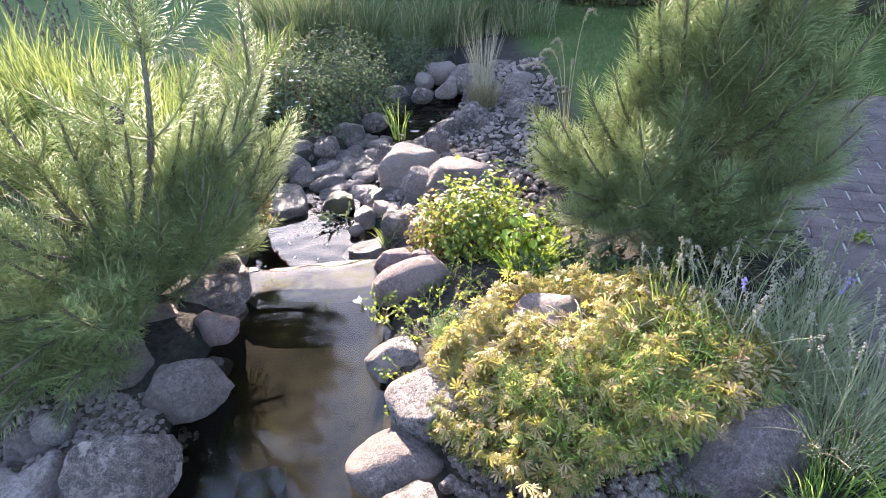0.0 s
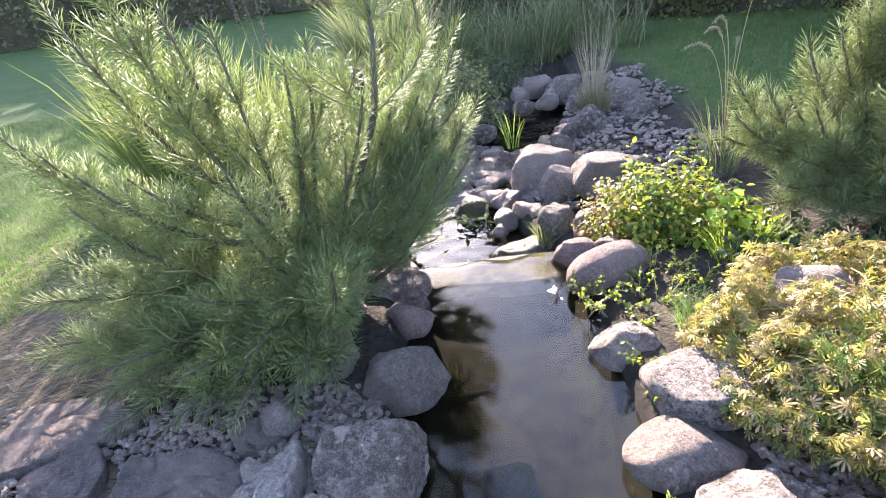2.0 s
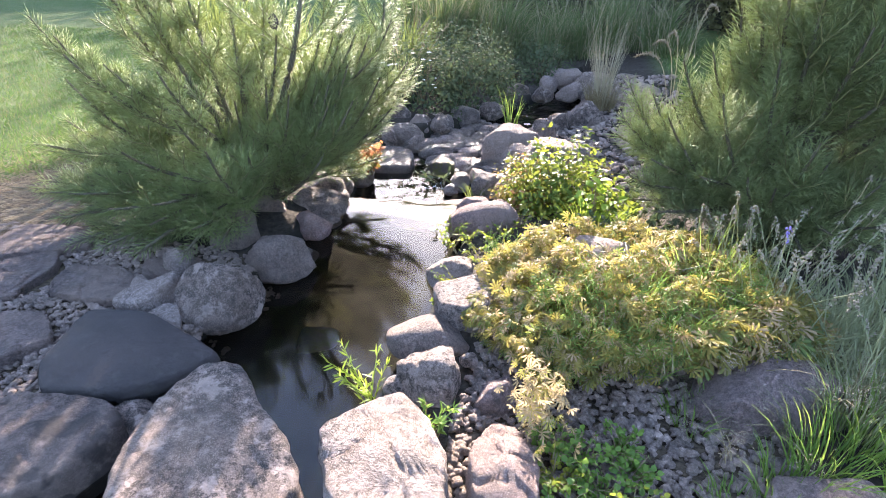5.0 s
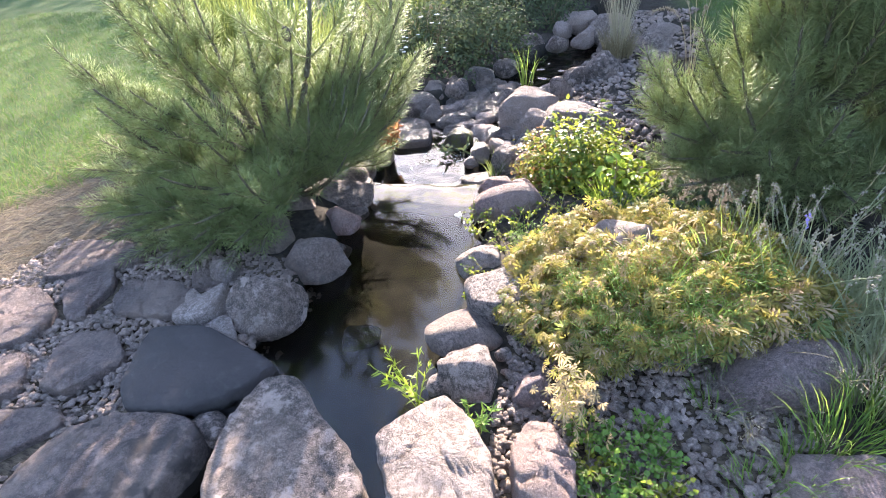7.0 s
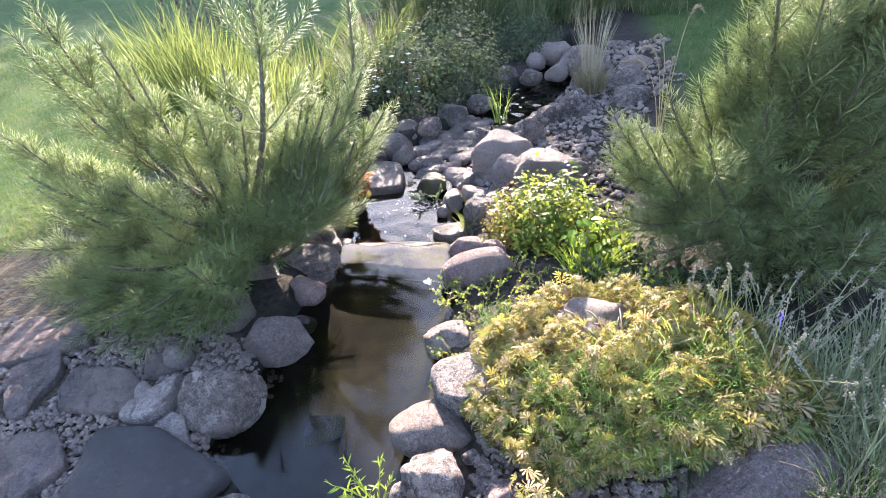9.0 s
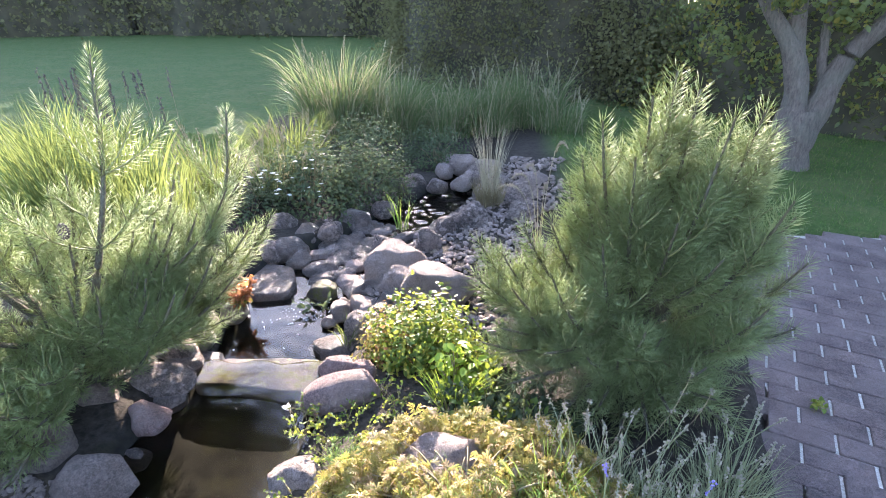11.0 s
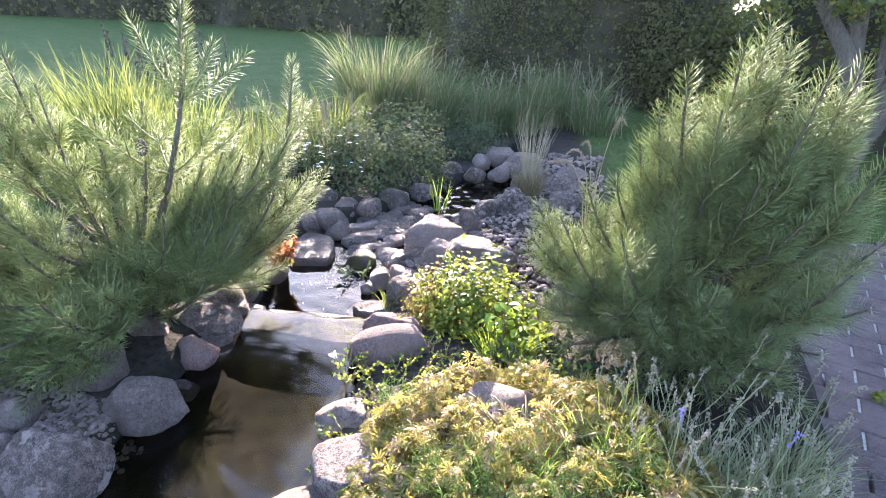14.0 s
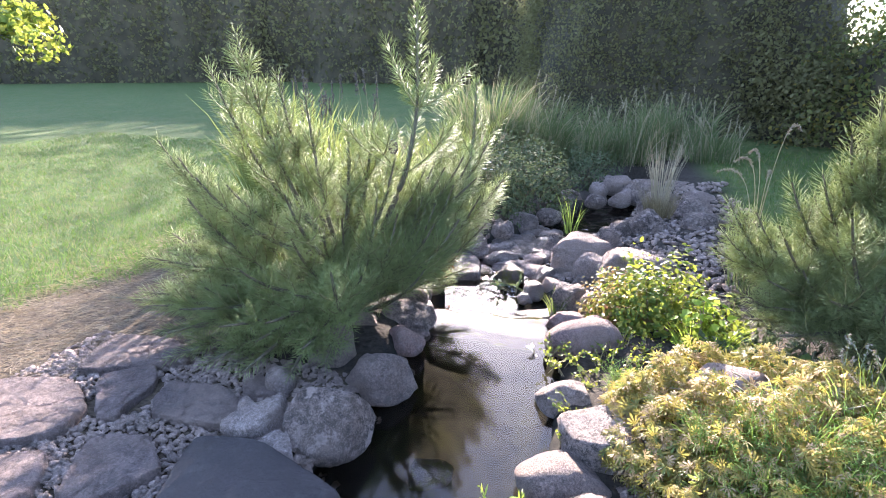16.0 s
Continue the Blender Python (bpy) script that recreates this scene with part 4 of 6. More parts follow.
def pine(label, base, tips, leaders, material, seed, needle=0.05, extra=10, density=440, thick=0.0011, cone=None, withered=None, rise=0.7):
    """A low pine: limbs sweep out and up to the given tips; each year's end carries a whorl of bottle-brush shoots.
    leaders: (points of the stem, {index of a point: tips of the shoots round it})."""
    r = np.random.default_rng(seed)
    base = np.array(base, float)
    root = holder("pine", label, "pine tree", tuple(base))
    trunk = tube(np.array([base, base + (0.02, 0.01, 0.14), base + (0.03, 0.03, 0.34)]) - base, [0.04, 0.034, 0.024], 9)
    add("trunk", set_mesh("trunk", *trunk, PINE_BARK, True), root, "rough brown trunk")

    def shoot(limb_parts, p, e, bow=0.3):
        """One needled shoot from p to e, bowed upwards."""
        wood, leaf = limb_parts
        ln = np.linalg.norm(e - p)
        path = bezier(p, (p + e) / 2 - np.array([0, 0, bow * ln * 0.35]), e, 7)
        wood.append(tube(path - base, np.linspace(0.0034, 0.0017, 7), 5))
        leaf.append(needles_on(r, path, density, needle, thick=thick))
        return path

    def finish(limb_wood, wood, leaf):
        limb = add("limb", set_mesh("limb", *join(limb_wood), PINE_BARK, True), root)
        add("shoot_wood", set_mesh("shoot_wood", *join(wood), SHOOT, True), limb, kind="stuff")
        v, f = join(leaf)
        add("needles", set_mesh("needles", v - base, f, material), limb, "long green pine needles", "stuff")

    for stem, whorls in leaders:
        pts = np.array(stem, float)
        s = np.linspace(0, len(pts) - 1, 8 * (len(pts) - 1) + 1)
        i = np.minimum(s.astype(int), len(pts) - 2)
        u = (s - i)[:, None]
        c = pts[i] * (1 - u) + pts[i + 1] * u
        for _ in range(4):
            c[1:-1] = (c[:-2] + 2 * c[1:-1] + c[2:]) / 4
        rad = np.linspace(0.016, 0.0032, len(c))
        wood, leaf = [], []
        leaf.append(needles_on(r, c[-9:], density * 1.7, needle * 1.2, thick=thick * 0.85))
        leaf.append(needles_on(r, c[-17:-8], density, needle, thick=thick))
        for k, ends in whorls.items():
            p = c[8 * k]
            for e in ends:
                path = shoot((wood, leaf), p, np.array(e, float), 0.5)
                if k < len(pts) - 2:
                    d = unit(path[-1] - path[-2])
                    x = unit(np.cross(d, (0, 0, 1)))
                    for sign in (-1, 1):
                        q = path[4]
                        shoot((wood, leaf), q, q + unit(d + sign * 0.8 * x + np.array([0, 0, 0.2])) * r.uniform(0.07, 0.11))
        finish([tube(c - base, rad, 8)], wood, leaf)

    tips = [np.array(t, float) for t in tips]
    more = []
    for _ in range(extra):
        a, b = tips[r.integers(len(tips))], tips[r.integers(len(tips))]
        more.append((a + (b - a) * r.uniform(0.15, 0.5)) * 0.88 + base * 0.12 + r.normal(0, 0.05, 3) + np.array([0, 0, 0.02]))
    for tip in tips + more:
        start = base + np.array([0.02, 0.02, r.uniform(0.01, 0.16) if tip[2] - base[2] < 0.6 else r.uniform(0.15, 0.34)])
        flat = tip - start
        ctrl = start + np.array([flat[0] * 0.66, flat[1] * 0.66, flat[2] * (0.24 if flat[2] > 0.25 else 0.5)])
        n = 22
        c = bezier(start, ctrl, tip, n)
        cum = np.concatenate([[0], np.cumsum(np.linalg.norm(np.diff(c, axis=0), axis=1))])
        length = cum[-1]
        wood, leaf = [], []
        lead = min(r.uniform(0.13, 0.20), length * 0.4)
        s = np.linspace(length - lead, length, 7)
        leaf.append(needles_on(r, np.stack([np.interp(s, cum, c[:, k]) for k in range(3)], 1), density, needle, thick=thick))
        wood.append(tube(np.stack([np.interp(s, cum, c[:, k]) for k in range(3)], 1) - base, np.linspace(0.004, 0.002, 7), 5))
        at, k = length - lead, 0
        while at > 0.30 * length and k < 5:
            p = np.array([np.interp(at, cum, c[:, j]) for j in range(3)])
            tan = unit(np.array([np.interp(min(at + 0.03, length), cum, c[:, j]) for j in range(3)]) - p)
            a, b = perp(tan[None])
            m = int(r.integers(3, 6))
            turn = r.uniform(0, 2 * np.pi)
            for i in range(m):
                az = turn + 2 * np.pi * (i + r.uniform(-0.2, 0.2)) / m
                side = (np.cos(az) * a + np.sin(az) * b)[0]
                d = unit(tan * r.uniform(0.75, 1.1) + side * r.uniform(0.7, 1.0) + np.array([0, 0, rise]))
                ln = (0.09 + 0.024 * min(k, 3)) * r.uniform(0.75, 1.2)
                path = shoot((wood, leaf), p, p + d * ln, 0.5)
                if k and r.uniform() < 0.6:
                    x = unit(np.cross(d, side))
                    for sign in (-1, 1):
                        q = path[4]
                        shoot((wood, leaf), q, q + unit(d + sign * 0.8 * x + np.array([0, 0, 0.3])) * ln * r.uniform(0.5, 0.75))
            step = r.uniform(0.10, 0.15)
            if k < 3:
                leaf.append(needles_on(r, [np.array([np.interp(at - q, cum, c[:, j]) for j in range(3)]) for q in (step, step / 2, 0)], density * 0.75, needle * 0.95, thick=thick))
            at -= step
            k += 1
        finish([tube(c - base, np.linspace(0.014, 0.003, n), 7)], wood, leaf)
    if withered is not None:
        e = np.array(withered, float)
        c = bezier(base + (0, 0, 0.05), (base + e) / 2 - (0, 0, 0.03), e, 14)
        twig = add("withered_twig", set_mesh("withered_twig", *tube(c - base, np.linspace(0.008, 0.002, 14), 6), PINE_BARK, True), root)
        v, f = needles_on(r, c[-4:], 420, needle * 0.8, 45, 30, thick)
        add("withered_needles", set_mesh("withered_needles", v - base, f, STEM), twig, "brown dead needles", "stuff")
    if cone:
        k = 60
        s = np.arange(k) / k
        rad = 0.014 * np.sin(np.pi * (0.12 + 0.8 * s))
        a = np.arange(k) * 2.39996
        q = np.stack([np.cos(a) * rad, np.sin(a) * rad, s * 0.045], 1) + np.array(cone) - base
        add("cone", set_mesh("cone", *bead(r, q, np.full(k, 0.0042), 0.7), SPIKE), root, "small dark brown cone")
    return root


def oval_leaves(pos, nrm, direction, size, aspect=0.5, fold=0.25):
    """Pointed oval leaves with a fold along the midrib: six corners, eight triangles' worth of shape."""
    n = len(pos)
    side = unit(np.cross(nrm, direction))
    up = np.cross(direction, side)
    size = np.asarray(size)[:, None]
    prof = [(0.0, 0.0), (0.3, 0.5), (0.65, 0.42), (1.0, 0.0)]
    mid = [pos + direction * size * s - up * size * 0.12 * s * s for s, _ in prof]
    vs = [mid[0]]
    for k in (1, 2):
        w = prof[k][1] * aspect
        lift = up * size * w * fold
        vs += [mid[k] + side * size * w + lift, mid[k], mid[k] - side * size * w + lift]
    vs.append(mid[3])
    v = np.stack(vs, 1).reshape(-1, 3)
    f = np.array([(0, 2, 1), (0, 3, 2), (1, 2, 5), (1, 5, 4), (2, 3, 6), (2, 6, 5), (4, 5, 7), (5, 6, 7)])
    return v, (f[None] + (np.arange(n) * 8)[:, None, None]).reshape(-1, 3)


def cut_leaves(r, pos, nrm, direction, size, lobes=7):
    """Deeply cut palm-shaped leaves: narrow toothed lobes spreading from the stalk."""
    n = len(pos)
    side = unit(np.cross(nrm, direction))
    nrm = np.cross(direction, side)
    vs, fs = [], []
    stalk = pos - direction * np.asarray(size)[:, None] * 0.1
    for k in range(lobes):
        t = (k - (lobes - 1) / 2) / ((lobes - 1) / 2)
        ang = t * 1.75
        ln = np.asarray(size)[:, None] * (1 - 0.42 * abs(t)) * r.uniform(0.85, 1.1, (n, 1))
        d = math.cos(ang) * direction + math.sin(ang) * side
        e = -math.sin(ang) * direction + math.cos(ang) * side
        sag = nrm * ln
        p1 = pos + d * ln * 0.45 - sag * 0.04
        p2 = pos + d * ln * 0.75 - sag * 0.14
        tip = pos + d * ln - sag * 0.30
        w = ln * 0.078
        vs += [p1 + e * w * 0.9, p1 - e * w * 0.9, p2 + e * w * 1.5 + d * w, p2 - e * w * 1.5 + d * w, tip]
        o = 1 + 5 * k
        fs += [(0, o + 1, o), (o, o + 1, o + 4), (o, o + 4, o + 2), (o + 1, o + 3, o + 4)]
    v = np.stack([pos] + vs, 1)
    m = v.shape[1]
    return v.reshape(-1, 3), (np.array(fs)[None] + (np.arange(n) * m)[:, None, None]).reshape(-1, 3)


def bead(r, pos, size, squash=0.7):
    """Small buds: eight-sided beads."""
    n = len(pos)
    o = np.array([(1, 0, 0), (-1, 0, 0), (0, 1, 0), (0, -1, 0), (0, 0, 1), (0, 0, -1)], float) * np.array([1, 1, squash])
    v = pos[:, None] + o[None] * np.asarray(size)[:, None, None]
    f = np.array([(0, 2, 4), (2, 1, 4), (1, 3, 4), (3, 0, 4), (2, 0, 5), (1, 2, 5), (3, 1, 5), (0, 3, 5)])
    return v.reshape(-1, 3), (f[None] + (np.arange(n) * 6)[:, None, None]).reshape(-1, 3)


def quads_to_tris(vf):
    v, f = vf
    f = np.asarray(f)
    return v, np.concatenate([f[:, [0, 1, 2]], f[:, [0, 2, 3]]])


def random_dirs(r, n, up=0.0):
    return unit(r.normal(size=(n, 3)) + np.array([0, 0, up]))


# ---- the two pines ----
LEFT_TIPS = [(-1.31, 1.18, 1.16), (-1.46, 1.20, 1.06), (-1.23, 1.27, 1.02), (-1.09, 1.22, 0.95), (-0.95, 1.25, 0.86), (-0.95, 1.45, 0.88), 
             (-0.55, 1.86, 0.57), (-0.60, 1.72, 0.40), (-0.63, 1.92, 0.72), (-0.55, 1.98, 0.55), (-0.68, 1.80, 0.16),
             (-1.58, 1.12, 0.74), (-1.47, 1.02, 0.62), (-1.74, 1.00, 0.24), (-1.66, 0.97, 0.40), (-1.66, 1.12, 0.80), (-0.80, 0.82, 0.50), (-1.13, 0.86, 0.20), (-1.40, 0.88, 0.20),
             (-0.80, 1.00, 0.42), (-0.84, 0.98, 0.28), (-1.15, 0.86, 0.45), (-1.60, 1.3, 0.5), (-1.0, 1.7, 0.7), (-1.3, 1.7, 0.75), (-0.75, 1.75, 0.55), (-1.5, 1.65, 0.45), (-1.32, 0.92, 0.72),
             (-1.02, 0.95, 0.68), (-0.76, 1.20, 0.76), (-0.72, 1.35, 0.60), (-1.56, 0.88, 0.16), (-0.94, 0.84, 0.22), (-1.24, 0.84, 0.10), (-1.36, 0.92, 0.34), (-1.0, 0.92, 0.36), (-0.70, 1.30, 0.34),
             (-0.70, 1.55, 0.30), (-0.66, 1.50, 0.62), (-1.05, 1.0, 0.52), (-1.6, 1.05, 0.10), (-1.3, 0.80, 0.12), (-1.12, 0.77, 0.14), (-0.98, 0.82, 0.13), (-1.45, 0.82, 0.2), (-1.2, 0.79, 0.28), (-1.6, 0.88, 0.25), (-1.05, 0.82, 0.30), (-1.38, 0.82, 0.30), (-0.90, 0.90, 0.14), (-1.5, 0.84, 0.08),
             (-0.62, 1.46, 0.50), (-0.60, 1.56, 0.72), (-0.70, 1.62, 0.82), (-0.55, 1.62, 0.44), (-0.57, 1.72, 0.76), (-0.72, 1.40, 0.72), (-0.50, 1.70, 0.61), (-0.66, 1.30, 0.52), (-1.78, 1.08, 0.33), (-1.74, 1.18, 0.42), (-1.79, 1.0, 0.20), (-1.70, 1.28, 0.56), (-1.76, 1.16, 0.25), (-1.66, 1.22, 0.36), (-0.55, 1.46, 0.66), (-0.55, 1.52, 0.58), (-0.62, 1.40, 0.64), (-0.70, 1.34, 0.58), (-0.59, 1.42, 0.74), (-0.78, 1.25, 0.56), (-0.66, 1.42, 0.70), (-0.84, 1.22, 0.62)]
LEFT_LEADERS = [
    ([(-1.08, 1.38, 0.25), (-0.88, 1.31, 0.45), (-0.757, 1.29, 0.70), (-0.742, 1.37, 0.90), (-0.785, 1.50, 1.24)],
     {3: [(-0.835, 1.33, 1.13), (-0.60, 1.52, 1.04), (-0.665, 1.33, 1.07), (-0.86, 1.47, 1.05), (-0.75, 1.58, 1.06)],
      2: [(-0.585, 1.30, 0.87), (-0.64, 1.48, 0.81), (-0.95, 1.19, 0.87), (-0.80, 1.12, 0.84), (-0.90, 1.42, 0.83)]}),
    ([(-1.06, 1.45, 0.22), (-0.84, 1.70, 0.42), (-0.69, 1.92, 0.68), (-0.715, 2.06, 0.98)],
     {2: [(-0.83, 1.94, 0.86), (-0.55, 1.90, 0.84), (-0.68, 2.08, 0.82), (-0.74, 1.82, 0.83)],
      1: [(-0.62, 1.72, 0.62), (-0.92, 1.62, 0.64), (-0.75, 1.86, 0.58), (-0.86, 1.55, 0.60)]}),
]
pine("spreading young pine with long green needles beside the stream", (-1.10, 1.36, 0.06), LEFT_TIPS, LEFT_LEADERS, NEEDLE, 5, 0.048, 18, cone=(-0.764, 1.2, 0.776), withered=(-1.95, 1.02, 0.18))
RIGHT_TIPS = [(0.91, 1.60, 1.10), (0.98, 1.60, 1.09), (0.76, 1.60, 0.97), (1.04, 1.52, 1.03), (1.16, 1.50, 1.03), (1.15, 1.47, 0.94), (1.28, 1.50, 0.80), (1.35, 1.50, 0.66),
              (1.13, 1.22, 0.66), (0.70, 1.60, 0.86), (0.61, 1.60, 0.73), (0.46, 1.65, 0.58), (0.47, 1.42, 0.42), (0.50, 1.42, 0.33), (1.35, 1.46, 0.46), (1.22, 1.37, 0.34),
              (0.61, 1.32, 0.66), (0.74, 1.37, 0.75), (0.91, 1.32, 0.84), (1.02, 1.27, 0.77), (0.85, 1.22, 0.57), (0.72, 1.27, 0.44), (1.02, 1.22, 0.47), (0.7, 1.9, 0.6), (1.0, 2.0, 0.7),
              (1.25, 1.85, 0.6), (0.9, 1.2, 0.25), (0.65, 1.25, 0.22), (1.15, 1.22, 0.25), (0.55, 1.8, 0.35), (0.50, 1.32, 0.28), (0.73, 1.25, 0.20), (0.83, 1.20, 0.18), (1.0, 1.22, 0.18),
              (1.2, 1.32, 0.20), (0.37, 1.62, 0.50), (0.41, 1.42, 0.36), (0.36, 1.68, 0.42), (0.60, 1.30, 0.42), (1.35, 1.6, 0.28), (0.85, 1.3, 0.40), (0.38, 1.68, 0.60), (0.53, 1.60, 0.70), (0.66, 1.60, 0.86),
              (0.45, 1.55, 0.22), (1.08, 1.25, 0.34), (0.95, 1.2, 0.32), (0.5, 1.45, 0.55)]
RIGHT_TIPS = [(0.64 + (x - 0.64) * 1.08, 0.03 + (y - 0.03) * 1.08, 1.28 + (z - 1.28) * 1.08) for x, y, z in RIGHT_TIPS]
RIGHT_TIPS += [(0.90, 1.56, 1.19), (0.84, 1.53, 1.13), (0.97, 1.57, 1.14), (1.13, 1.52, 1.10), (1.05, 1.50, 1.08), (1.28, 1.74, 0.93), (0.715, 1.53, 1.06), (0.68, 1.62, 0.94), (1.21, 1.42, 0.88), (1.20, 1.60, 1.02), (0.80, 1.45, 0.98), (1.0, 1.42, 0.98)]
pine("dense young pine with bluish green needles by the paving", (0.94, 1.80, 0.02), RIGHT_TIPS, [], NEEDLE2, 6, 0.062, 20, 460, 0.0011, rise=0.75)


# ---- planted mound: golden cut-leaved shrub ----
def golden_shrub():
    r = np.random.default_rng(21)
    root = holder("golden_shrub", "low golden shrub with feathery cut leaves over the bank", "shrub", (0.35, 0.95, 0.05))
    o = np.array([0.35, 0.95, 0.05])
    for _ in range(46):
        a = r.uniform(0, 2 * np.pi)
        e = np.array([0.42 + 0.40 * math.cos(a) * r.uniform(0.4, 1), 0.90 + 0.34 * math.sin(a) * r.uniform(0.4, 1), 0])
        e[2] = mound_top(e[0], e[1]) - 0.02
        s = np.array([0.40 + r.normal(0, 0.05), 0.95 + r.normal(0, 0.04), 0.08])
        add("stem", set_mesh("stem", *tube(bezier(s, (s + e) / 2 + (0, 0, 0.10), e, 7) - o, np.linspace(0.005, 0.0015, 7), 5), STEM, True), root)
    n = 9000
    x, y = r.uniform(-0.14, 0.94, n * 3), r.uniform(0.46, 1.30, n * 3)
    keep = (((x - 0.43) / 0.46) ** 2 + ((y - 0.91) / 0.37) ** 2 + 0.10 * np.sin(x * 17) + 0.08 * np.sin(y * 23 + x * 9) < 1.0) & (y > 0.56 + 0.38 * np.maximum(0, x - 0.18)) & ~((np.abs(x - 0.30) < 0.11) & (np.abs(y - 1.11) < 0.08))
    x, y = x[keep][:n], y[keep][:n]
    n = len(x)
    top = mound_top(x, y)
    depth = np.clip(r.uniform(0, 1, n) ** 1.5 + 0.35 * (np.sin(x * 37) * np.sin(y * 41 + x * 11) > 0.35), 0, 1)
    z = top * (1 - 0.55 * depth) + 0.02 * depth
    pos = np.stack([x, y, z], 1)
    e = 0.01
    g = np.stack([-(mound_top(x + e, y) - mound_top(x - e, y)) / (2 * e), -(mound_top(x, y + e) - mound_top(x, y - e)) / (2 * e), np.ones(n)], 1)
    nrm = unit(unit(g) + r.normal(0, 0.6, (n, 3)))
    out = np.stack([x - 0.36, y - 0.95, np.full(n, -0.08)], 1) + r.normal(0, 0.22, (n, 3))
    d = unit(out - (out * nrm).sum(1, keepdims=True) * nrm)
    size = r.uniform(0.014, 0.030, n) * (1 + 0.55 * (x > 0.55) * (y < 0.95))
    green = r.uniform(0, 1, n) < 0.10 + 0.40 * ease(1.0, 0.72, y) * (0.45 + 0.55 * np.sin(x * 9 + 1.2) * np.sin(y * 8 + x * 5))
    for pick, mat, lab in ((~green, GOLD, "golden and tan cut leaves"), (green, GREENCUT, "fresh green cut leaves")):
        v, f = cut_leaves(r, pos[pick], nrm[pick], d[pick], size[pick])
        add("foliage", set_mesh("foliage", v - o, f, mat), root, lab, "stuff")
    # a pale spray hanging over the gravel
    k = 130
    pos = np.stack([r.normal(0.20, 0.035, k), r.normal(0.50, 0.05, k), r.uniform(0.07, 0.20, k)], 1)
    v, f = cut_leaves(r, pos, random_dirs(r, k, 1.2), unit(r.normal(size=(k, 3)) + (0, -1, 0.2)), r.uniform(0.016, 0.032, k))
    add("spray", set_mesh("spray", v - o, f, DRYCUT), root, "pale drooping spray of tan leaves", "stuff")


def mound_top(x, y):
    """Top of the golden shrub's leaves."""
    k = ((x - 0.42) / 0.54) ** 2 + ((y - 1.0) / 0.50) ** 2
    return 0.04 + 0.24 * np.sqrt(np.clip(1 - k, 0.0, 1)) * (0.93 + 0.07 * np.sin(x * 14) * np.cos(y * 11)) + 0.02 * np.sin(x * 31 + 1) * np.sin(y * 27)


golden_shrub()


def fine_weed(label, x, y, z, spread, height, count, seed, material=FERN, width=0.0022, name="feathery_weed"):
    """Thin green stalks set with fine leaflets."""
    r = np.random.default_rng(seed)
    root = holder(name, label, "weed", (x, y, z))
    v, f = clump(r, (0, 0, 0), count, spread * 0.6, height, 0.8, width, 0.5)
    add("foliage", set_mesh("foliage", v, f, material), root, kind="stuff")
    k = count * 9
    a = r.uniform(0, 2 * np.pi, k)
    h = r.uniform(0.25, 1.0, k) * height
    rad = spread * np.sqrt(r.uniform(0, 1, k)) * (0.5 + 0.7 * h / height)
    pos = np.stack([np.cos(a) * rad, np.sin(a) * rad, h], 1)
    v, f = spikes(pos, random_dirs(r, k, 0.5), r.uniform(0.012, 0.035, k), 0.0009)
    add("foliage", set_mesh("foliage", v, f, material), root, kind="stuff")


for i, (x, y, z, sp, h) in enumerate([(0.37, 0.84, 0.15, 0.13, 0.15), (0.50, 0.78, 0.13, 0.10, 0.13), (0.22, 0.80, 0.12, 0.08, 0.12), (0.02, 1.10, 0.06, 0.06, 0.10), (0.62, 0.90, 0.13, 0.09, 0.15), (0.36, 0.72, 0.10, 0.12, 0.13), (0.44, 0.70, 0.08, 0.09, 0.13), (0.28, 0.70, 0.08, 0.08, 0.12)]):
    fine_weed("fine green feathery weed among golden leaves", x, y, z + 0.015, sp, h * 1.05, 60, 60 + i)


# ---- bright bush behind the mound ----
def leafy_bush(name, label, centre, radii, count, size, material, seed, category="bush", aspect=0.55, stems=26, up=0.5, hollow=0.45, lumpy=0.18):
    r = np.random.default_rng(seed)
    c = np.array(centre, float)
    root = holder(name, label, category, tuple(c))
    for _ in range(stems):
        d = random_dirs(r, 1, 0.8)[0]
        e = d * np.array(radii) * r.uniform(0.6, 0.95)
        e[2] = abs(e[2])
        add("stem", set_mesh("stem", *tube(bezier((r.normal(0, 0.02), r.normal(0, 0.02), -0.01), (e[0] * 0.4, e[1] * 0.4, e[2] * 0.7), e, 6), np.linspace(0.004, 0.0012, 6), 4), STEM, True), root)
    d = random_dirs(r, count)
    d[:, 2] = np.abs(d[:, 2]) * 0.98 - 0.05
    k = r.uniform(hollow, 1.0, count) ** 0.6
    lump = 1 + lumpy * np.sin(d[:, 0] * 7 + seed) * np.sin(d[:, 1] * 6 + 2) + lumpy * 0.6 * np.sin(d[:, 2] * 13 + d[:, 0] * 9)
    pos = d * np.array(radii) * (k * lump)[:, None]
    nrm = unit(d + r.normal(0, 0.6, (count, 3)) + np.array([0, 0, up]))
    t = r.normal(size=(count, 3)) + d * 0.8
    t = unit(t - (t * nrm).sum(1, keepdims=True) * nrm)
    v, f = oval_leaves(pos, nrm, t, size * r.uniform(0.6, 1.25, count), aspect)
    add("foliage", set_mesh("foliage", v, f, material), root, kind="stuff")
    return root


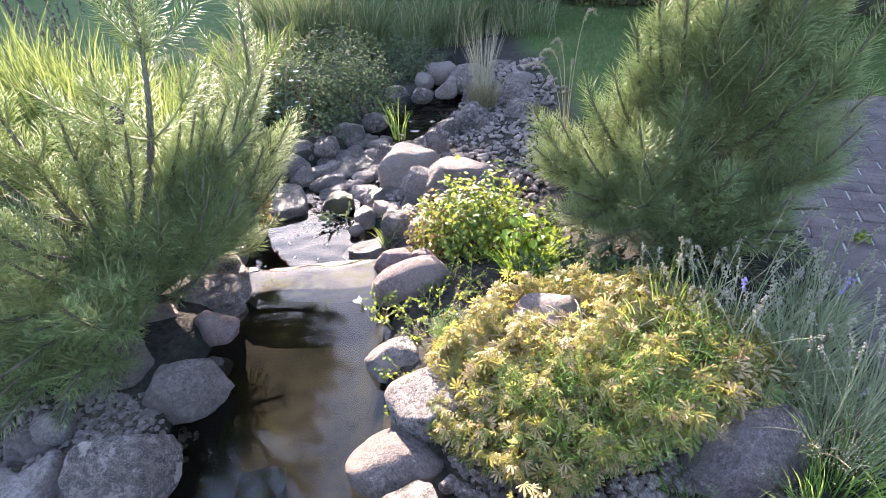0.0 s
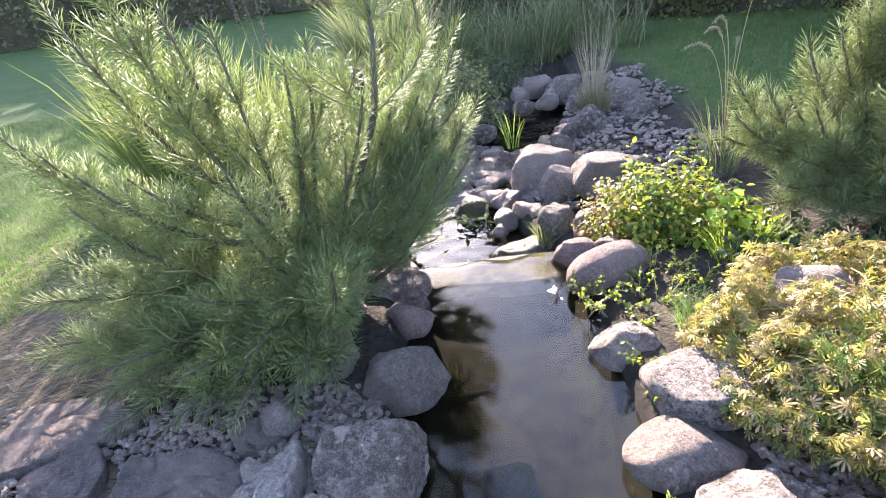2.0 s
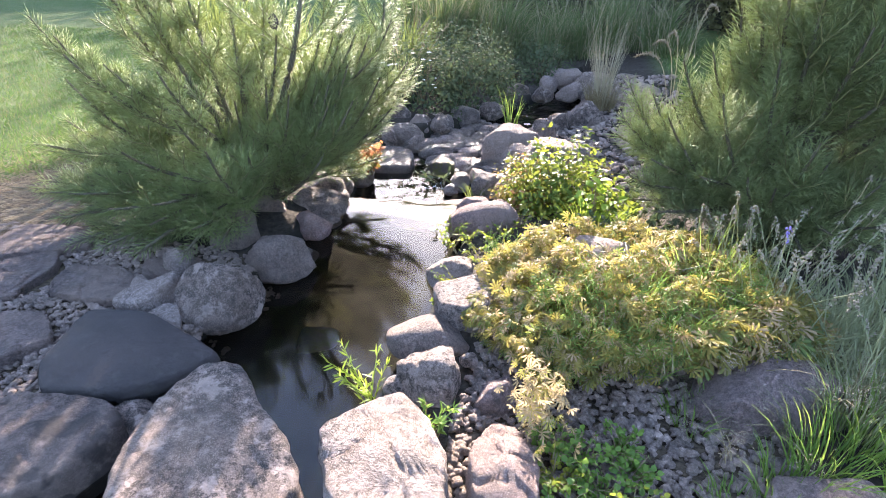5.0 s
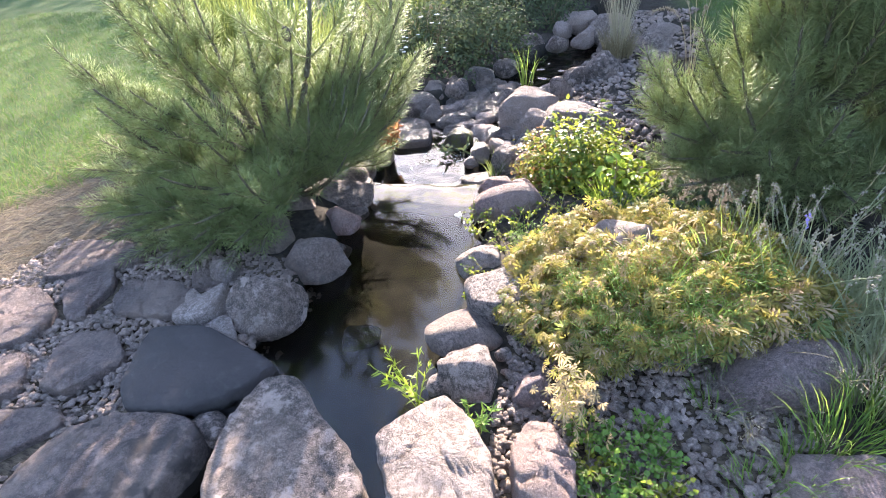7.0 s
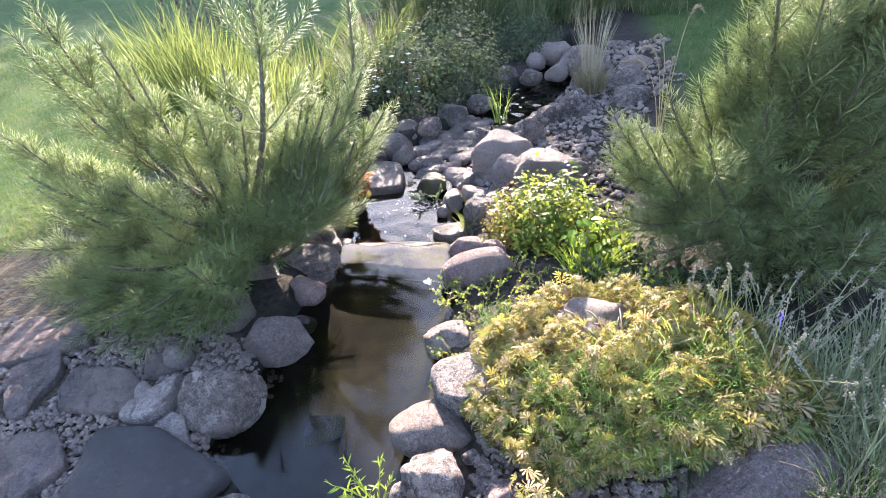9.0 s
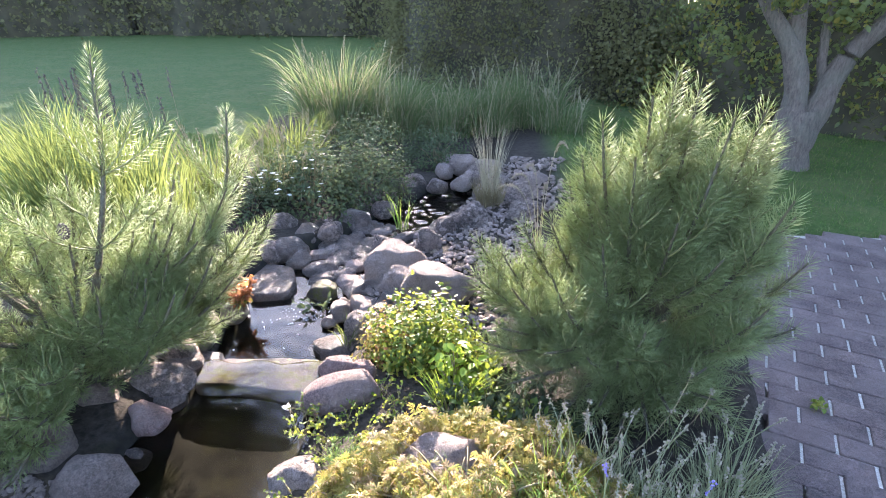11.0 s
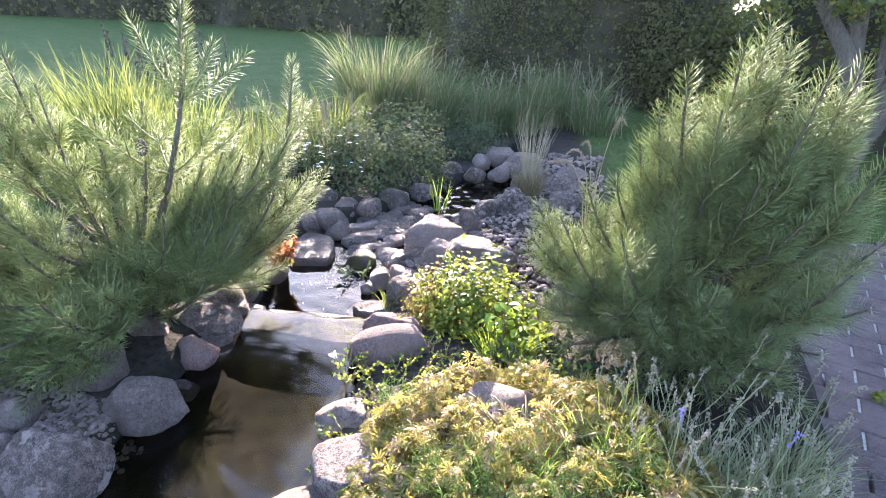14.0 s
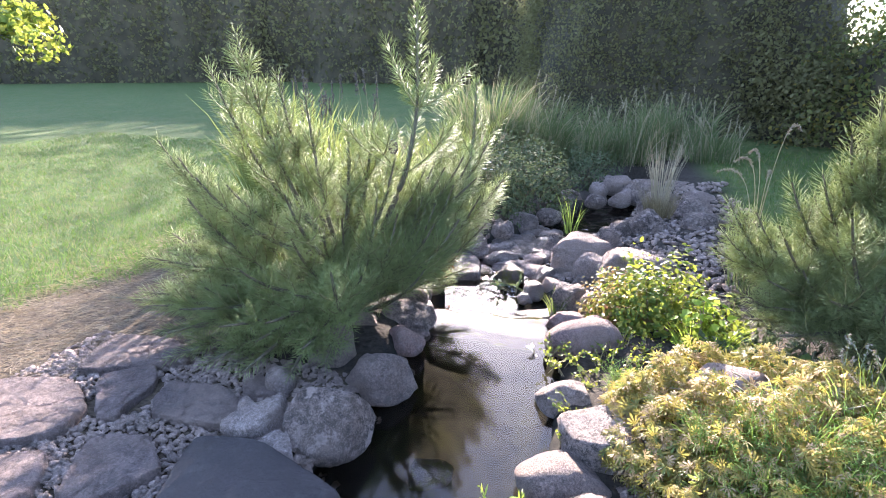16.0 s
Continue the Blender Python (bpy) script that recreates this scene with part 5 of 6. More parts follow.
leafy_bush("leafy_bush", "small bush with glossy green and yellowish leaves", (0.13, 1.80, -0.06), (0.27, 0.22, 0.39), 4200, 0.026, BUSH, 31, hollow=0.25)
leafy_bush("leafy_bush", "low bush edge with bronze and olive leaves", (-0.02, 1.84, -0.06), (0.16, 0.18, 0.30), 1100, 0.020, BRONZE, 37)
leafy_bush("lime_shoots", "sunlit lime-green leafy shoots beside the bush", (0.30, 1.60, 0.0), (0.11, 0.09, 0.27), 190, 0.040, LIME, 32, "plant", 0.6, 12, hollow=0.2)


def grass_tuft(label, x, y, z, count, radius, height, lean, width, material, seed, droop=0.4, name="grass_clump", category="grass"):
    r = np.random.default_rng(seed)
    root = holder(name, label, category, (x, y, z))
    v, f = clump(r, (0, 0, -0.01), count, radius, height, lean, width, droop)
    add("foliage", set_mesh("foliage", v, f, material), root, kind="stuff")
    return root


grass_tuft("bright green grassy tuft under the bush", 0.29, 1.50, 0.0, 130, 0.06, 0.20, 0.7, 0.005, LIME, 34)
grass_tuft("small pale green sedge at the water's edge", -0.28, 2.02, -0.12, 40, 0.03, 0.15, 0.8, 0.006, IRIS, 35)


# ---- lavender ----
def lavender(label, seed, count=34, height=0.36, bloom=False, lean=0.45):
    """A lavender clump: grey leaves and thin stalks, each with its own flower head."""
    r = np.random.default_rng(seed)
    root = holder("lavender", label, "lavender", (0, 0, 0), "lavender clumps by the paving")
    for i in range(count):
        a, k = r.uniform(0, 2 * np.pi), r.uniform(0.1, 1.0)
        h = height * r.uniform(0.65, 1.1)
        e = np.array([math.cos(a) * lean * k * h, math.sin(a) * lean * k * h, h * (1 - 0.2 * k * k)])
        s = np.array([r.normal(0, 0.035), r.normal(0, 0.035), 0])
        c = bezier(s, (s + e) / 2 + (0, 0, 0.05), e, 6)
        stalk = add("stalk", set_mesh("stalk", *tube(c, np.linspace(0.0019, 0.0013, 6), 4), LAV, True), root)
        d = unit(c[-1] - c[-2])
        m = 16
        q = c[-1] - d * (np.repeat(np.array([0.0, 0.009, 0.019, 0.034]), 4) + r.normal(0, 0.0015, m))[:, None] + r.normal(0, 0.0030, (m, 3))
        lilac = bloom and i == 3
        add("flower_head", set_mesh("flower_head", *bead(r, q, r.uniform(0.0020, 0.0036, m), 1.3), LILAC if lilac else LAVHEAD), stalk, "fresh lilac flower head" if lilac else "dry grey flower head")
    v, f = clump(r, (0, 0, 0), 300, 0.10, height * 0.50, 0.8, 0.0036, 0.3, segs=3)
    add("foliage", set_mesh("foliage", v, f, LAV), root, "grey-green narrow leaves", "stuff")
    return root


clumps = [lavender("grey-green lavender with dry grey flower heads", 70, 15, 0.36), lavender("grey-green lavender with dry stalks by the paving", 71, 13, 0.33), lavender("grey-green lavender with a few lilac blooms", 72, 15, 0.35, True)]
for i, (x, y, k, turn, s) in enumerate([(0.64, 1.12, 0, 0, 1), (0.76, 1.10, 1, 40, 1.05), (0.74, 0.92, 2, 0, 1), (0.88, 1.05, 0, 100, 1), (0.90, 0.90, 2, 150, 0.95), (1.02, 1.02, 1, 0, 1), (1.13, 1.18, 1, 200, 0.7), (1.02, 0.80, 0, 220, 0.9), (0.92, 0.72, 1, 290, 0.8)]):
    m = pose(x, y, 0.04, 0, 0, turn)
    if i in (0, 2, 5):
        clumps[k].matrix_basis = m
    else:
        copy_thing(clumps[k], m)
grass_tuft("yellow-green grass among lavender stalks", 0.76, 1.0, 0.05, 60, 0.06, 0.24, 0.5, 0.004, IRIS, 38)
grass_tuft("green grass growing through the lavender", 0.60, 1.02, 0.06, 120, 0.06, 0.30, 0.45, 0.004, GRASS, 36)


# ---- plants by the pool ----
def sprig(label, x, y, z, stems, height, lean, leaf, material, seed, toward=(0, 0), name="waterside_plant", aspect=0.22, per=14):
    """Upright leafy stems with narrow leaves."""
    r = np.random.default_rng(seed)
    root = holder(name, label, "plant", (x, y, z))
    for _ in range(stems):
        a = r.uniform(0, 2 * np.pi)
        h = height * r.uniform(0.6, 1.1)
        e = np.array([math.cos(a) * lean * h + toward[0], math.sin(a) * lean * h + toward[1], h])
        s = np.array([r.normal(0, 0.015), r.normal(0, 0.015), -0.01])
        c = bezier(s, (s + e) / 2 + (0, 0, 0.03), e, 8)
        stem = add("stem", set_mesh("stem", *tube(c, np.linspace(0.0016, 0.0008, 8), 4), STEM if material is not LIME else LIME, True), root)
        k = np.linspace(0.25, 1, per) * 7
        i0 = np.minimum(k.astype(int), 6)
        pos = c[i0] + (c[i0 + 1] - c[i0]) * (k - i0)[:, None]
        dirs = unit(unit(c[-1] - c[0]) * 0.6 + r.normal(0, 0.6, (per, 3)))
        nrm = unit(r.normal(0, 0.5, (per, 3)) + np.array([0, 0, 1]))
        v, f = oval_leaves(pos, nrm, dirs, leaf * r.uniform(0.6, 1.2, per), aspect)
        add("foliage", set_mesh("foliage", v, f, material), stem, kind="stuff")


sprig("bright narrow-leaved seedling at the pool's edge", -0.19, 0.50, 0.0, 9, 0.13, 0.55, 0.030, LIME, 81, (-0.04, 0.02), aspect=0.16)
sprig("small narrow-leaved weed between rocks", -0.02, 0.42, 0.05, 7, 0.09, 0.6, 0.028, FERN, 82)
sprig("small floating plant with tiny pale leaves", -0.30, 1.40, 0.0, 3, 0.025, 0.7, 0.025, BLOSSOM, 83, aspect=0.6, per=3)
for i, (x, y) in enumerate([(-0.20, 1.27), (-0.16, 1.32), (-0.13, 1.02), (-0.22, 1.36), (-0.12, 0.90), (-0.10, 1.26), (-0.05, 1.34), (0.0, 1.28), (-0.02, 1.42), (0.06, 1.38), (0.10, 1.46), (0.14, 1.36), (-0.08, 1.18), (0.02, 1.50)]):
    sprig("creeping round-leaved plant trailing over the bank", x, y, 0.03, 9, 0.06, 1.0, 0.012, BUSH, 84 + i, aspect=0.8, per=8)
for i, (x, y) in enumerate([(0.44, 1.42), (0.50, 1.52), (0.56, 1.38), (0.40, 1.56), (0.62, 1.48), (0.48, 1.32), (0.36, 1.36), (0.70, 1.40), (0.58, 1.28), (0.40, 1.70), (0.46, 1.84), (0.42, 1.46), (0.34, 1.48), (0.52, 1.44), (0.48, 1.60), (0.54, 1.34), (0.66, 1.34), (0.44, 1.38), (0.38, 1.62), (0.60, 1.42), (0.30, 1.42), (0.52, 1.26)]):
    sprig("low dark green leafy ground cover under the pine", x, y, 0.03, 16, 0.09, 0.9, 0.028, SHRUB if i % 3 else BUSH, 500 + i, name="ground_cover", aspect=0.6, per=9)
sprig("orange-red succulent by the stream lip", -0.97, 2.27, -0.12, 44, 0.16, 0.6, 0.042, SEDUM, 90, aspect=0.45, per=12)
sprig("low dark green plant under the pine", -1.0, 1.9, -0.05, 16, 0.14, 0.7, 0.03, SHRUB, 91, aspect=0.5)
sprig("trailing dark twig with leaves over the water", -0.55, 2.38, -0.19, 5, 0.05, 2.2, 0.05, SHRUB, 92, (-0.06, 0.03), aspect=0.35, per=8)
for i, (x, y) in enumerate([(0.26, 0.38), (0.30, 0.44), (0.34, 0.36), (0.28, 0.30), (0.27, 0.22), (0.40, 0.42), (0.37, 0.27), (0.33, 0.20), (0.42, 0.33), (0.24, 0.46), (0.45, 0.22), (0.38, 0.48)]):
    sprig("low clover-like ground cover by the gravel", x, y, 0.03, 30, 0.055, 0.9, 0.014, FERN if i % 4 else BUSH, 93 + i, name="clover", aspect=0.85, per=6)
for i, (x, y, h) in enumerate([(0.78, 0.55, 0.20), (0.88, 0.64, 0.22), (0.70, 0.46, 0.13), (0.55, 0.62, 0.10), (0.95, 0.52, 0.2), (0.60, 0.40, 0.08)]):
    grass_tuft("green grass tuft among the rocks", x, y, 0.03, 90, 0.06, h, 0.7, 0.004, GRASS, 110 + i)


def seed_weed(label, x, y, z, height, seed, lean=(0, 0), count=5):
    """Thin stalks carrying pale dry flower sprays."""
    r = np.random.default_rng(seed)
    root = holder("dry_weed", label, "weed", (x, y, z))
    for _ in range(count):
        e = np.array([lean[0] + r.normal(0, 0.05), lean[1] + r.normal(0, 0.05), height * r.uniform(0.7, 1.1)])
        c = bezier((r.normal(0, 0.01), r.normal(0, 0.01), 0), (e[0] * 0.2, e[1] * 0.2, e[2] * 0.8), e, 7)
        stalk = add("stalk", set_mesh("stalk", *tube(c, np.linspace(0.0015, 0.0007, 7), 4), STEM, True), root)
        k = 60
        add("flower_spray", set_mesh("flower_spray", *bead(r, c[-1] + r.normal(0, 1, (k, 3)) * (0.015, 0.015, 0.012), r.uniform(0.0008, 0.0018, k)), SEED), stalk, "pale dry flower spray", "stuff")


for i, (x, y, h, l) in enumerate([(0.72, 0.62, 0.10, (-0.02, -0.05)), (0.80, 0.68, 0.16, (-0.03, -0.04)), (0.66, 0.74, 0.20, (0.02, -0.05)), (0.88, 0.72, 0.17, (0, -0.03)), (0.60, 0.52, 0.09, (0, 0)), (0.95, 0.75, 0.2, (0, 0))]):
    seed_weed("dry pale-flowered weed beside the rock", x, y, 0.05, h, 120 + i, l)


def bare_stalks(label, x, y, z, seed, ends, heads):
    """Wiry curved stalks, some with small dry heads."""
    r = np.random.default_rng(seed)
    root = holder("dry_stalks", label, "weed", (x, y, z))
    for i, e in enumerate(ends):
        e = np.array(e, float)
        c = bezier((r.normal(0, 0.02), r.normal(0, 0.02), 0), (e[0] * 0.9, e[1] * 0.9, e[2] * 0.35), e, 10)
        stalk = add("stalk", set_mesh("stalk", *tube(c, np.linspace(0.0019, 0.0011, 10), 5), STEM, True), root)
        if heads:
            for s in (6.4, 7.6, 8.8):
                p = c[int(s)] + (c[int(s) + 1] - c[int(s)]) * (s - int(s))
                add("flower_head", set_mesh("flower_head", *bead(r, p + r.normal(0, 0.004, (14, 3)), r.uniform(0.0018, 0.0034, 14), 1.0), LAVHEAD), stalk, "dry grey flower head")


bare_stalks("wiry bare stalks curving over dark soil", 0.60, 1.22, 0.04, 440, [(-0.12, 0.02, 0.17), (-0.16, -0.03, 0.10), (-0.06, 0.05, 0.20), (-0.20, 0.04, 0.13), (0.05, 0.04, 0.19)], False)
bare_stalks("long dry lavender stalks with ringed heads", 0.70, 1.18, 0.04, 441, [(-0.10, 0.0, 0.24), (0.02, 0.04, 0.30), (0.12, 0.02, 0.28), (0.28, 0.05, 0.42), (0.32, 0.0, 0.40)], True)


def dark_spikes():
    r = np.random.default_rng(442)
    root = holder("seed_spikes", "dark upright seed spikes behind the iris", "seed heads", (-2.15, 3.05, 0.0))
    for _ in range(22):
        b = np.array([r.normal(0, 0.22), r.normal(0, 0.12), 0.0])
        e = b + (r.normal(0, 0.05), r.normal(0, 0.05), r.uniform(0.85, 1.08))
        c = bezier(b, (b + e) / 2 + (0.02, 0, 0), e, 8)
        stalk = add("stalk", set_mesh("stalk", *tube(c, np.linspace(0.003, 0.0015, 8), 4), STEM, True), root)
        k = 40
        s = r.uniform(0, 0.16, k)
        add("seed_spike", set_mesh("seed_spike", *bead(r, c[-1] - np.array([0, 0, 1.0]) * s[:, None] + r.normal(0, 0.005, (k, 3)), r.uniform(0.004, 0.007, k), 1.3), SPIKE), stalk, "dark brown seed spike")


dark_spikes()


# ---- far bank ----
grass_tuft("upright iris-like blades by the far water", -0.34, 3.55, -0.16, 18, 0.05, 0.33, 0.5, 0.008, GRASS, 130, 0.1, "iris", "iris")
grass_tuft("clump of tan feather reed grass", 0.30, 3.98, -0.12, 120, 0.05, 0.80, 0.32, 0.0042, TANGRASS, 131, 0.15)
grass_tuft("green base of the reed grass", 0.30, 3.96, -0.12, 420, 0.10, 0.30, 0.45, 0.0045, STEM, 132)
for i, (x, y, n, rad, h, mat) in enumerate([(-1.62, 6.1, 1400, 0.40, 1.0, TALLGRASS), (-1.05, 6.3, 1100, 0.40, 0.85, TALLGRASS), (0.05, 6.75, 900, 0.45, 0.82, TALLGRASS), (0.62, 6.95, 800, 0.42, 0.78, TALLGRASS),
                                            (-0.45, 6.5, 700, 0.38, 0.66, TALLGRASS), (-1.6, 4.5, 620, 0.26, 0.60, IRIS), (-1.45, 3.9, 300, 0.2, 0.5, TALLGRASS), (-1.85, 3.6, 300, 0.2, 0.55, IRIS), (1.0, 6.4, 300, 0.28, 0.5, TALLGRASS)]):
    clump_root = grass_tuft("tall arching ornamental grass on the far bank", x, y, float(land(np.array(x), np.array(y))), n, rad, h, 0.7, 0.010, mat, 140 + i, 1.0)
    rs = np.random.default_rng(700 + i)
    for _ in range(12):
        b = np.array([rs.normal(0, rad * 0.6), rs.normal(0, rad * 0.6), 0.0])
        e = b + np.array([rs.normal(0, 0.16), rs.normal(0, 0.12), h * rs.uniform(0.85, 1.12)])
        c = bezier(b, (b + e) / 2 + (0, 0, 0.12), e, 8)
        stalk = add("stalk", set_mesh("stalk", *tube(c, np.linspace(0.0035, 0.0015, 8), 4), TANGRASS, True), clump_root)
        q = c[-1] - unit(c[-1] - c[-2]) * rs.uniform(0, 0.16, 40)[:, None] + rs.normal(0, 0.006, (40, 3))
        add("plume", set_mesh("plume", *bead(rs, q, rs.uniform(0.002, 0.0045, 40), 2.0), TANGRASS), stalk, "pale dry seed plume")
for i, (x, y, h) in enumerate([(-1.80, 2.70, 0.80), (-2.05, 2.8, 0.88), (-2.35, 2.95, 0.92), (-1.55, 2.6, 0.66), (-2.6, 3.1, 0.75), (-2.25, 2.58, 0.88), (-2.5, 2.85, 0.95), (-2.0, 2.55, 0.86)]):
    grass_tuft("yellow-green sword-leaved iris behind the pine", x, y, 0.0, 210, 0.17, h, 0.4, 0.014, IRIS, 160 + i, 0.35, "iris", "iris")
for i, (x, y, rx, h, n) in enumerate([(-1.12, 3.75, 0.44, 0.64, 3800), (-0.78, 4.15, 0.42, 0.54, 3600), (-1.0, 4.9, 0.5, 0.62, 3800), (-0.35, 5.3, 0.4, 0.42, 2400), (-1.5, 3.45, 0.3, 0.35, 1500)]):
    leafy_bush("dark_shrub", "dark rounded shrub on the far bank", (x, y, -0.14), (rx, 0.34, h), n, 0.032, SHRUB, 170 + i, "shrub", 0.5)
r_ = np.random.default_rng(175)
fl = holder("white_flowers", "white daisy-like flowers on the dark shrub", "flowers", (-1.15, 3.55, 0.1))
for i in range(30):
    p = np.array([r_.normal(-0.10 if i % 3 else 0.12, 0.09), r_.normal(0, 0.05) - 0.06, r_.normal(0.12, 0.07)])
    k = 8
    a = np.linspace(0, 2 * np.pi, k, endpoint=False)
    dd = unit(np.stack([np.cos(a), np.sin(a) * 0.6, np.full(k, 0.3)], 1))
    v, f = oval_leaves(np.tile(p, (k, 1)), np.tile((0, -0.4, 0.9), (k, 1)), dd, np.full(k, r_.uniform(0.012, 0.022)), 0.5)
    add("flower", set_mesh("flower", v, f, BLOSSOM), fl)


def plume_grass():
    r = np.random.default_rng(180)
    root = holder("plume_grass", "arching pale plumes of dry grass by the pine", "grass", (0.62, 2.45, -0.05))
    for tip in ((-0.15, -0.03, 0.66), (0.10, -0.02, 0.81), (0.02, 0.02, 0.60), (-0.22, 0.0, 0.60), (-0.08, 0.05, 0.69)):
        c = bezier((0, 0, 0), (tip[0] * 0.1, tip[1] * 0.1, tip[2] * 1.22), tip, 12)
        stalk = add("stalk", set_mesh("stalk", *tube(c, np.linspace(0.002, 0.0008, 12), 4), TANGRASS, True), root)
        k = 150
        i = r.uniform(6.8, 11, k)
        j = i.astype(int).clip(0, 10)
        add("plume", set_mesh("plume", *bead(r, c[j] + (c[j + 1] - c[j]) * (i - j)[:, None] + r.normal(0, 0.0035, (k, 3)), r.uniform(0.001, 0.0022, k), 2.2), SEED), stalk, "pale drooping seed plume")
    v, f = clump(r, (0, 0, 0), 120, 0.08, 0.4, 0.6, 0.004, 0.5)
    add("foliage", set_mesh("foliage", v, f, TALLGRASS), root, kind="stuff")


plume_grass()


# ---- old tree, hedges, woods ----
def limb_tube(points, radii, sides=10, wob=0.0, seed=0):
    """A limb along smoothed points, with slow swellings."""
    pts = np.array(points, float)
    cum = np.concatenate([[0], np.cumsum(np.linalg.norm(np.diff(pts, axis=0), axis=1))])
    n = max(8, int(cum[-1] / 0.04))
    s = np.linspace(0, cum[-1], n)
    c = np.stack([np.interp(s, cum, pts[:, k]) for k in range(3)], 1)
    r = np.interp(s, cum, radii)
    for _ in range(6):
        c[1:-1] = (c[:-2] + 2 * c[1:-1] + c[2:]) / 4
        r[1:-1] = (r[:-2] + 2 * r[1:-1] + r[2:]) / 4
    swell = np.array([noise.noise((q * 4.0, seed * 3.7, 1.5)) for q in s])
    v, f = tube(c, r * (1 + 0.10 * swell), sides)
    ring = np.repeat(r, sides)[:, None]
    lump = np.array([noise.noise(Vector(p * 7.0) + Vector((seed, 0, 0))) for p in v])[:, None]
    mid = np.repeat(c, sides, 0)
    return mid + (v - mid) * (1 + (0.16 if wob else 0.0) * lump), f


def leaf_cloud(r, centres, radii, per, size, aspect=0.6):
    pos, nrm, dirs = [], [], []
    for c, rad in zip(centres, radii):
        d = random_dirs(r, per)
        pos.append(np.array(c) + d * (rad * r.uniform(0.25, 1.0, per) ** 0.6)[:, None] * np.array([1, 1, 0.75]))
        nn = unit(d + r.normal(0, 0.8, (per, 3)))
        t = r.normal(size=(per, 3))
        dirs.append(unit(t - (t * nn).sum(1, keepdims=True) * nn))
        nrm.append(nn)
    pos, nrm, dirs = np.concatenate(pos), np.concatenate(nrm), np.concatenate(dirs)
    return oval_leaves(pos, nrm, dirs, size * r.uniform(0.6, 1.3, len(pos)), aspect)


def old_tree():
    r = np.random.default_rng(190)
    b = np.array([2.88, 4.85, 0.0])
    root = holder("fruit_tree", "old leaning fruit tree with a forked grey trunk", "tree", tuple(b))
    add("trunk", set_mesh("trunk", *limb_tube([(0.02, 0, -0.1), (0.02, 0, 0.03), (0.0, 0, 0.2), (-0.02, 0, 0.4), (-0.02, 0, 0.54)], [0.21, 0.158, 0.145, 0.165, 0.15], 16, 0.006, 1), TREE_BARK, True), root, "grey-brown furrowed trunk with a burl")
    limbs = [([(-0.03, 0, 0.12), (-0.05, 0, 0.40), (-0.08, 0, 0.73), (-0.18, 0, 1.0), (-0.40, 0.05, 1.3), (-0.62, 0.1, 1.62), (-0.9, 0.2, 2.4)], [0.10, 0.115, 0.09, 0.075, 0.06, 0.045, 0.025]),
             ([(-0.06, 0, 0.45), (-0.09, 0, 0.70), (-0.17, 0.03, 1.05), (-0.21, 0.05, 1.37), (-0.30, 0.1, 1.74), (-0.3, 0.2, 2.6)], [0.07, 0.08, 0.07, 0.06, 0.05, 0.025]),
             ([(0.03, 0, 0.08), (0.06, 0, 0.33), (0.12, 0, 0.57), (0.16, -0.02, 0.8), (0.23, -0.05, 1.01), (0.37, -0.1, 1.21), (0.62, -0.15, 1.45), (1.2, -0.25, 2.0)], [0.10, 0.12, 0.11, 0.085, 0.075, 0.07, 0.06, 0.03]),
             ([(0.13, 0, 0.70), (0.06, 0.02, 0.90), (0.04, 0.05, 1.22), (0.05, 0.1, 1.6), (0.17, 0.2, 2.3)], [0.04, 0.035, 0.033, 0.03, 0.015]),
             ([(0.33, -0.08, 1.15), (0.38, -0.08, 1.30), (0.45, -0.05, 1.6), (0.7, 0.0, 2.2)], [0.02, 0.04, 0.035, 0.015])]
    centres, radii = [], []
    for i, (p, q) in enumerate(limbs):
        limb = add("limb", set_mesh("limb", *limb_tube(p, q, 10, 0.006, 20 + i), TREE_BARK, True), root)
        for _ in range(5):
            s = np.array(p[-1 if r.uniform() < 0.6 else -2])
            e = s + r.normal(0, 0.55, 3) + (0, 0, 0.1)
            add("branch", set_mesh("branch", *limb_tube([s, (s + e) / 2 + r.normal(0, 0.08, 3), e], [0.025, 0.016, 0.006], 6), TREE_BARK, True), limb)
            for _ in range(3):
                centres.append(e + r.normal(0, 0.28, 3))
                radii.append(r.uniform(0.22, 0.45))
    for _ in range(46):
        a = r.uniform(0, 2 * np.pi)
        k = r.uniform(0.2, 1.0)
        centres.append((-0.1 + 2.1 * k * math.cos(a), 0.2 + 1.7 * k * math.sin(a), r.uniform(1.6, 3.4)))
        radii.append(r.uniform(0.25, 0.5))
    v, f = leaf_cloud(r, centres, radii, 230, 0.052)
    add("crown", set_mesh("crown", v, f, TREELEAF), root, "sparse yellowing green leaves", "stuff")


old_tree()


